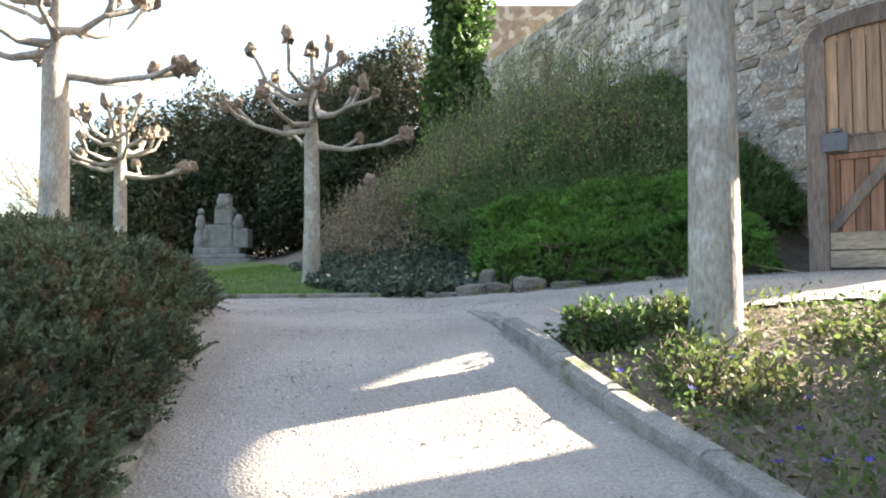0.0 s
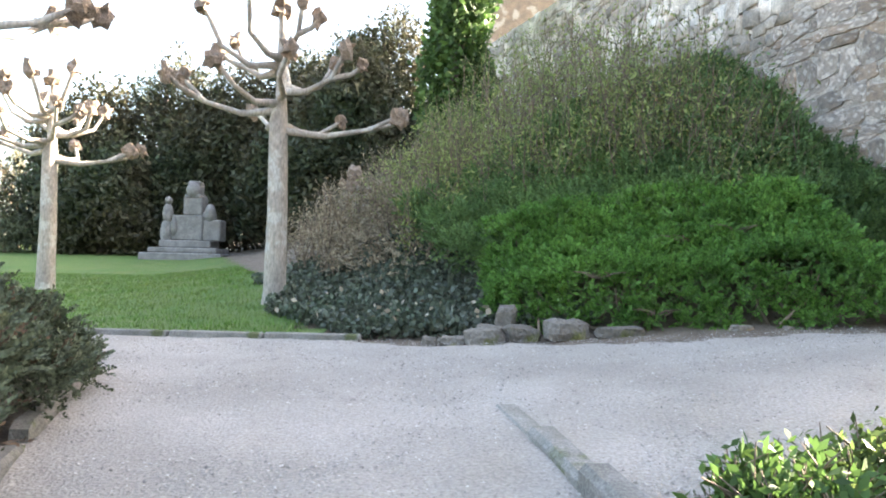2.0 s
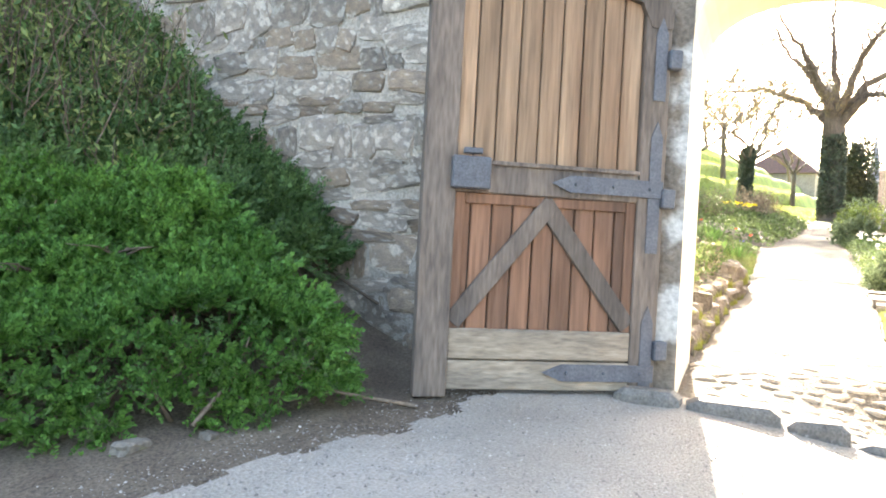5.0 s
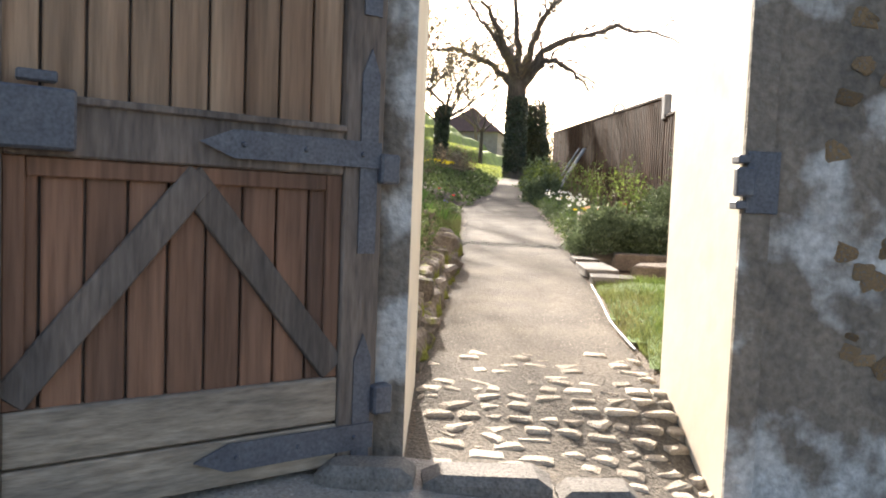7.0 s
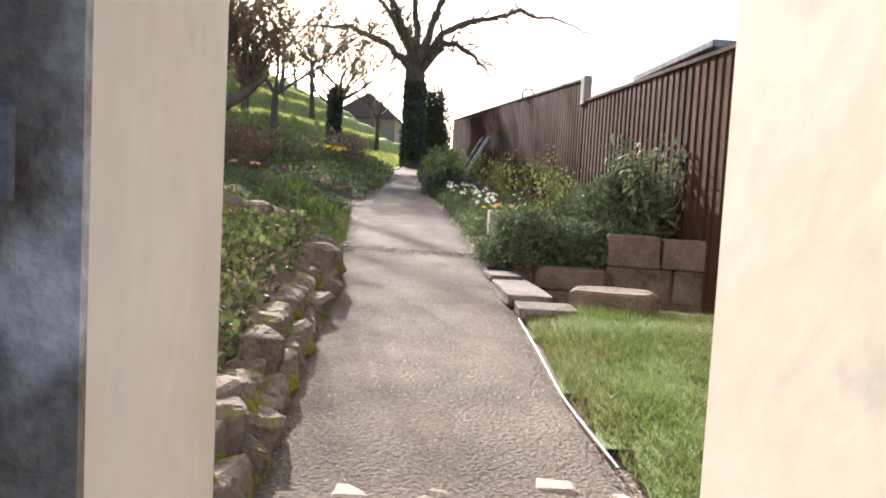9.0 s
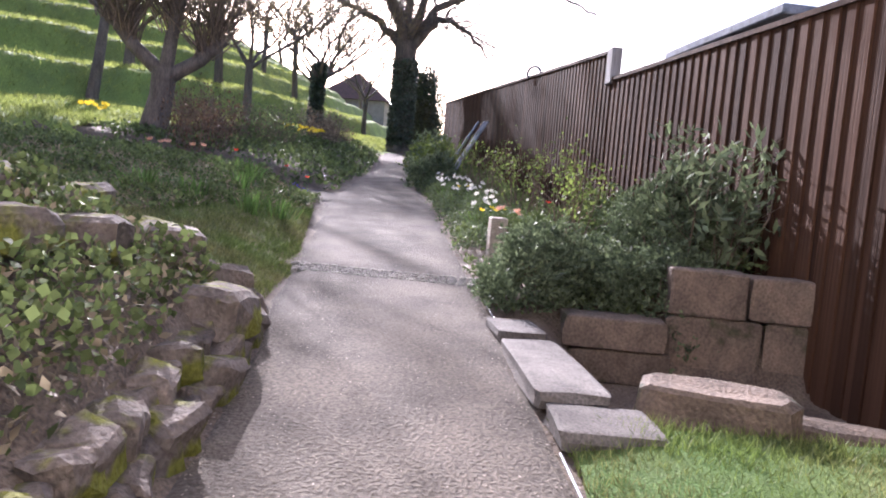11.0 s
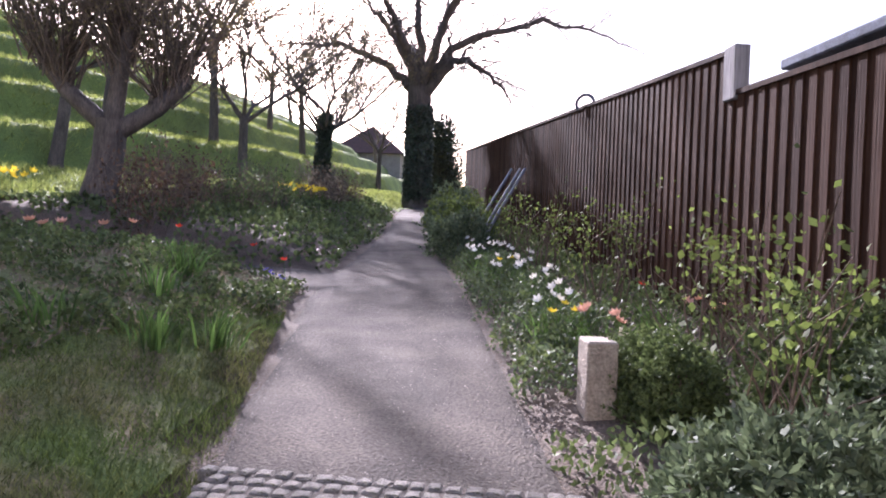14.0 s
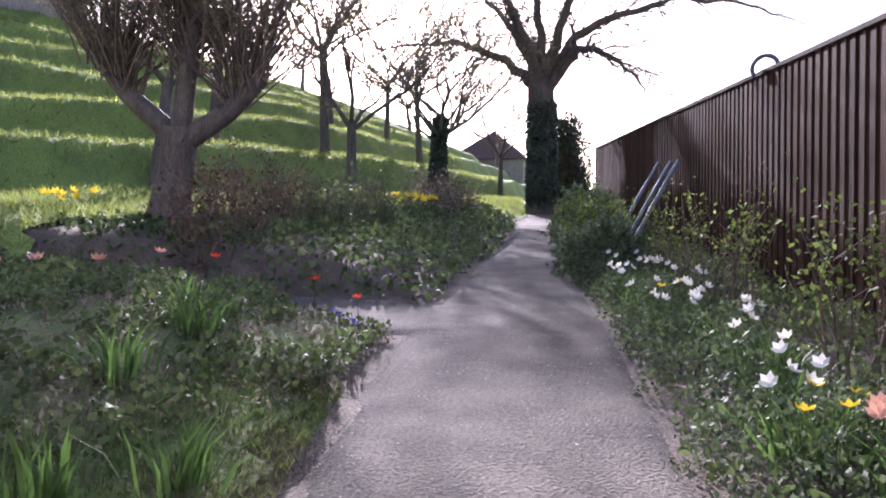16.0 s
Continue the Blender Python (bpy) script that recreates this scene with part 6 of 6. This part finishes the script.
M_PEB = mat("pebble", (0.42, 0.39, 0.35), col2=(0.3, 0.27, 0.24), island=0.45, bump=0)
M_PEBG = mat("path_pebble", (0.27, 0.235, 0.2), col2=(0.19, 0.165, 0.14), island=0.5, bump=0)
pebbles("court_pebbles", 60000, -4, 6, 1, 10.5, gravel_test, 0.008, M_PEB, "loose pale pebbles on the drive")
pebbles("verge_pebbles", 26000, -1.5, 5.0, 7.6, 10.2, lambda x, y: ~gravel_test(x, y) & gravel_test(x, y - 0.5 * rng.random(len(x)) ** 1.6), 0.0065, M_PEB, "pale grit thinning out over the soil verge")
pebbles("path_pebbles", 60000, 6.5, 21, 5.8, 11, lambda x, y: (y < left_edge(x)) & (y > right_edge(x)), 0.007, M_PEBG, "loose brown pebbles on the garden path")

# cobbled strips
cob = thing("cobble_strip", "row of small cobbles across the path", "paving", kind="structure")
cmesh = []
for i in range(8):
    bm = stone(300 + i, 1, 1, 1, 0.13, 0)
    me = bpy.data.meshes.new("cobble"); bm.to_mesh(me); bm.free(); me.materials.append(M_COB)
    cmesh.append(me)
strip_mesh = []
for me in cmesh:
    me = me.copy(); me.materials.clear(); me.materials.append(M_KERB)
    strip_mesh.append(me)
k = 0
for r in range(4):
    y = 7.3
    while y < 9.2:
        w = 0.085 + 0.03 * rng.random()
        ob = part("cobble", strip_mesh[k % 8], M_KERB, cob)
        x = 14.84 + r * 0.1 + 0.02 * (y - 8)
        ob.matrix_world = Matrix.Translation((x, y + w / 2, float(H(x, y)) - 0.047)) @ Matrix.Rotation(rng.normal() * 0.15, 4, "Z") @ Matrix.Diagonal((0.095, w - 0.012, 0.07, 1))
        y += w; k += 1
setts = thing("gate_setts", "worn uneven cobbles in the gateway", "paving", kind="structure")
u = -0.05
while u < 1.75:
    du = 0.1 + 0.05 * rng.random()
    v = -GATE_W - 0.0
    while v < -0.08:
        w = 0.1 + 0.16 * rng.random()
        if v + w < -0.03 and rng.random() > (0.15 if u < 1.1 else 0.6):
            x, y = gate_xy(u + du / 2, v + w / 2)
            ob = part("sett", cmesh[k % 8], M_COB, setts)
            ob.matrix_world = Matrix.Translation((x, y, float(H(x, y)) - 0.088 + 0.012 * rng.random())) @ Matrix.Rotation(math.atan2(NY, NX) + rng.normal() * 0.4, 4, "Z") @ Matrix.Diagonal((du * 0.9, w * 0.9, 0.1, 1))
        v += w; k += 1
    u += du

# fence
fence = thing("board_fence", "tall dark brown board fence along the border", "fence", kind="structure")
fd = math.degrees(math.atan2(0.19, 1))
bmesh_slat = boxed(-0.055, 0.055, -0.014, 0.014, 0, 1, 0.004)
slat = bpy.data.meshes.new("slat"); bmesh_slat.to_mesh(slat); bmesh_slat.free(); slat.materials.append(M_FENCE)


def fence_top(x):
    return lerp(x, [(8, 4.66), (19.05, 5.0)]) if x < 19.05 else lerp(x, [(19.05, 5.43), (44, 7.35)])


x = 8.0
k = 0
while x < 43.5:
    y = float(fence_y(x))
    g = float(H(x, y)) - 0.15
    t = float(fence_top(x))
    over = k % 2
    ob = part("slat", slat, M_FENCE, fence)
    off = 0.022 if over else 0.0
    ob.matrix_world = Matrix.Translation((x - 0.19 * off, y + off, g)) @ Matrix.Rotation(radians(fd), 4, "Z") @ Matrix.Diagonal((1.0 if over else 1.15, 1, t - g, 1))
    x += 0.098 if x < 30 else 0.13
    k += 1
for x0, x1 in ((8.0, 19.0), (19.06, 43.5)):
    bm = bmesh.new()
    c = []
    for xx in (x0, x1):
        for dy, dz in ((-0.05, 0), (0.06, 0), (0.06, 0.05), (-0.05, 0.05)):
            c.append(bm.verts.new((xx, fence_y(xx) + dy, float(fence_top(xx)) + dz)))
    for i in range(4):
        bm.faces.new((c[i], c[(i + 1) % 4], c[4 + (i + 1) % 4], c[4 + i]))
    bm.faces.new(c[:4][::-1]); bm.faces.new(c[4:])
    bmesh.ops.recalc_face_normals(bm, faces=bm.faces)
    part("capping", bm, M_FENCE, fence, "sloping fence capping")
part("post", boxed(-0.05, 0.05, -0.06, 0.05, -0.2, 2.45, 0.01), M_FENCE, fence, "dark brown post").matrix_world = pose(19.05, 5.6, 2.5, 0, 0, fd)
post = part("post", boxed(-0.12, 0.12, -0.08, 0.08, 2.46, 3.0, 0.01), M_FENCEP, fence, "pale grey weathered post")
post.matrix_world = pose(19.05, 5.6, 2.5, 0, 0, fd)

# wall facing stones, nearest the gate first
R = random.Random(11)
smesh = []
for i in range(14):
    bm = stone(400 + i, 1, 1, 1, 0.36, 0, 0.13)
    me = bpy.data.meshes.new("stone"); bm.to_mesh(me); bm.free()
    me.materials.append(M_STONE if i % 3 else M_STONE2)
    smesh.append(me)
V, F = [], []
turn = Matrix(((NX, -NY, 0), (NY, NX, 0), (0, 0, 1))).to_4x4()
z = 1.3
n_far = 0
count = 0
while z < 9.2:
    dz = R.uniform(0.1, 0.33)
    v = 0.26
    while v < 24:
        w = R.uniform(0.12, 0.5)
        x, y = gate_xy(0, v + w / 2)
        if z + dz < lerp(v, WALL_TOP) and z > float(court(x, y)) - 0.4:
            hh = dz * R.uniform(0.8, 1.0)
            m = Matrix.Translation((x, y, z + (dz - hh) / 2 + R.uniform(-0.07, 0.07))) @ turn @ Matrix.Rotation(R.gauss(0, 0.09), 4, "X") @ Matrix.Diagonal((R.uniform(0.02, 0.075), w * 1.0, hh * 1.03, 1))
            me = smesh[R.randrange(14)]
            if v < 5.2 and z < 6.2 and count < 300:
                ob = part("stone", me, M_STONE, wall_n)
                ob.matrix_world = m
                count += 1
            else:
                n0 = n_far
                co = np.empty(len(me.vertices) * 3, dtype=np.float32); me.vertices.foreach_get("co", co)
                co = co.reshape(-1, 3) @ np.array(m.to_3x3()).T + np.array(m.translation)
                V.append(co)
                n_far += len(co)
                for p in me.polygons:
                    ids = list(p.vertices)
                    for q in range(1, len(ids) - 1):
                        F.append((n0 + ids[0], n0 + ids[q], n0 + ids[q + 1]))
        v += w
    z += dz
M_STONEF = mat("far_wall_stone", (0.40, 0.345, 0.285), col2=(0.25, 0.225, 0.195), scale=2.5, fine=28, var=0.3, island=0.3, bump=0.9, stain=(0.60, 0.54, 0.47), stain_scale=1.4, stain_lo=0.49)
tagged(part("facing_stones", fast("facing_stones", np.concatenate(V), F, M_STONEF), M_STONEF, wall_n), "rubble facing stones of the wall", kind="stuff")

M_OCHRE = mat("ochre_stone", (0.42, 0.28, 0.15), col2=(0.27, 0.19, 0.12), scale=6, fine=40, obj=0.35, bump=0.8, stain=(0.3, 0.28, 0.25), stain_scale=6, stain_lo=0.56)
omesh = []
for i in range(6):
    bm = stone(500 + i, 1, 1, 1, 0.42, 0, 0.16)
    me = bpy.data.meshes.new("stone"); bm.to_mesh(me); bm.free()
    me.materials.append(M_OCHRE)
    omesh.append(me)
for i in range(70):
    v, z = -GATE_W - 0.42 - 1.5 * R.random(), 1.9 + 2.2 * R.random()
    w = R.uniform(0.04, 0.12)
    x, y = gate_xy(0, v)
    ob = part("stone", omesh[i % 6], M_OCHRE, wall_s, "ochre stone showing through the plaster")
    ob.matrix_world = Matrix.Translation((x, y, z)) @ turn @ Matrix.Rotation(R.gauss(0, 0.4), 4, "X") @ Matrix.Diagonal((0.016, w, w * R.uniform(0.5, 0.9), 1))
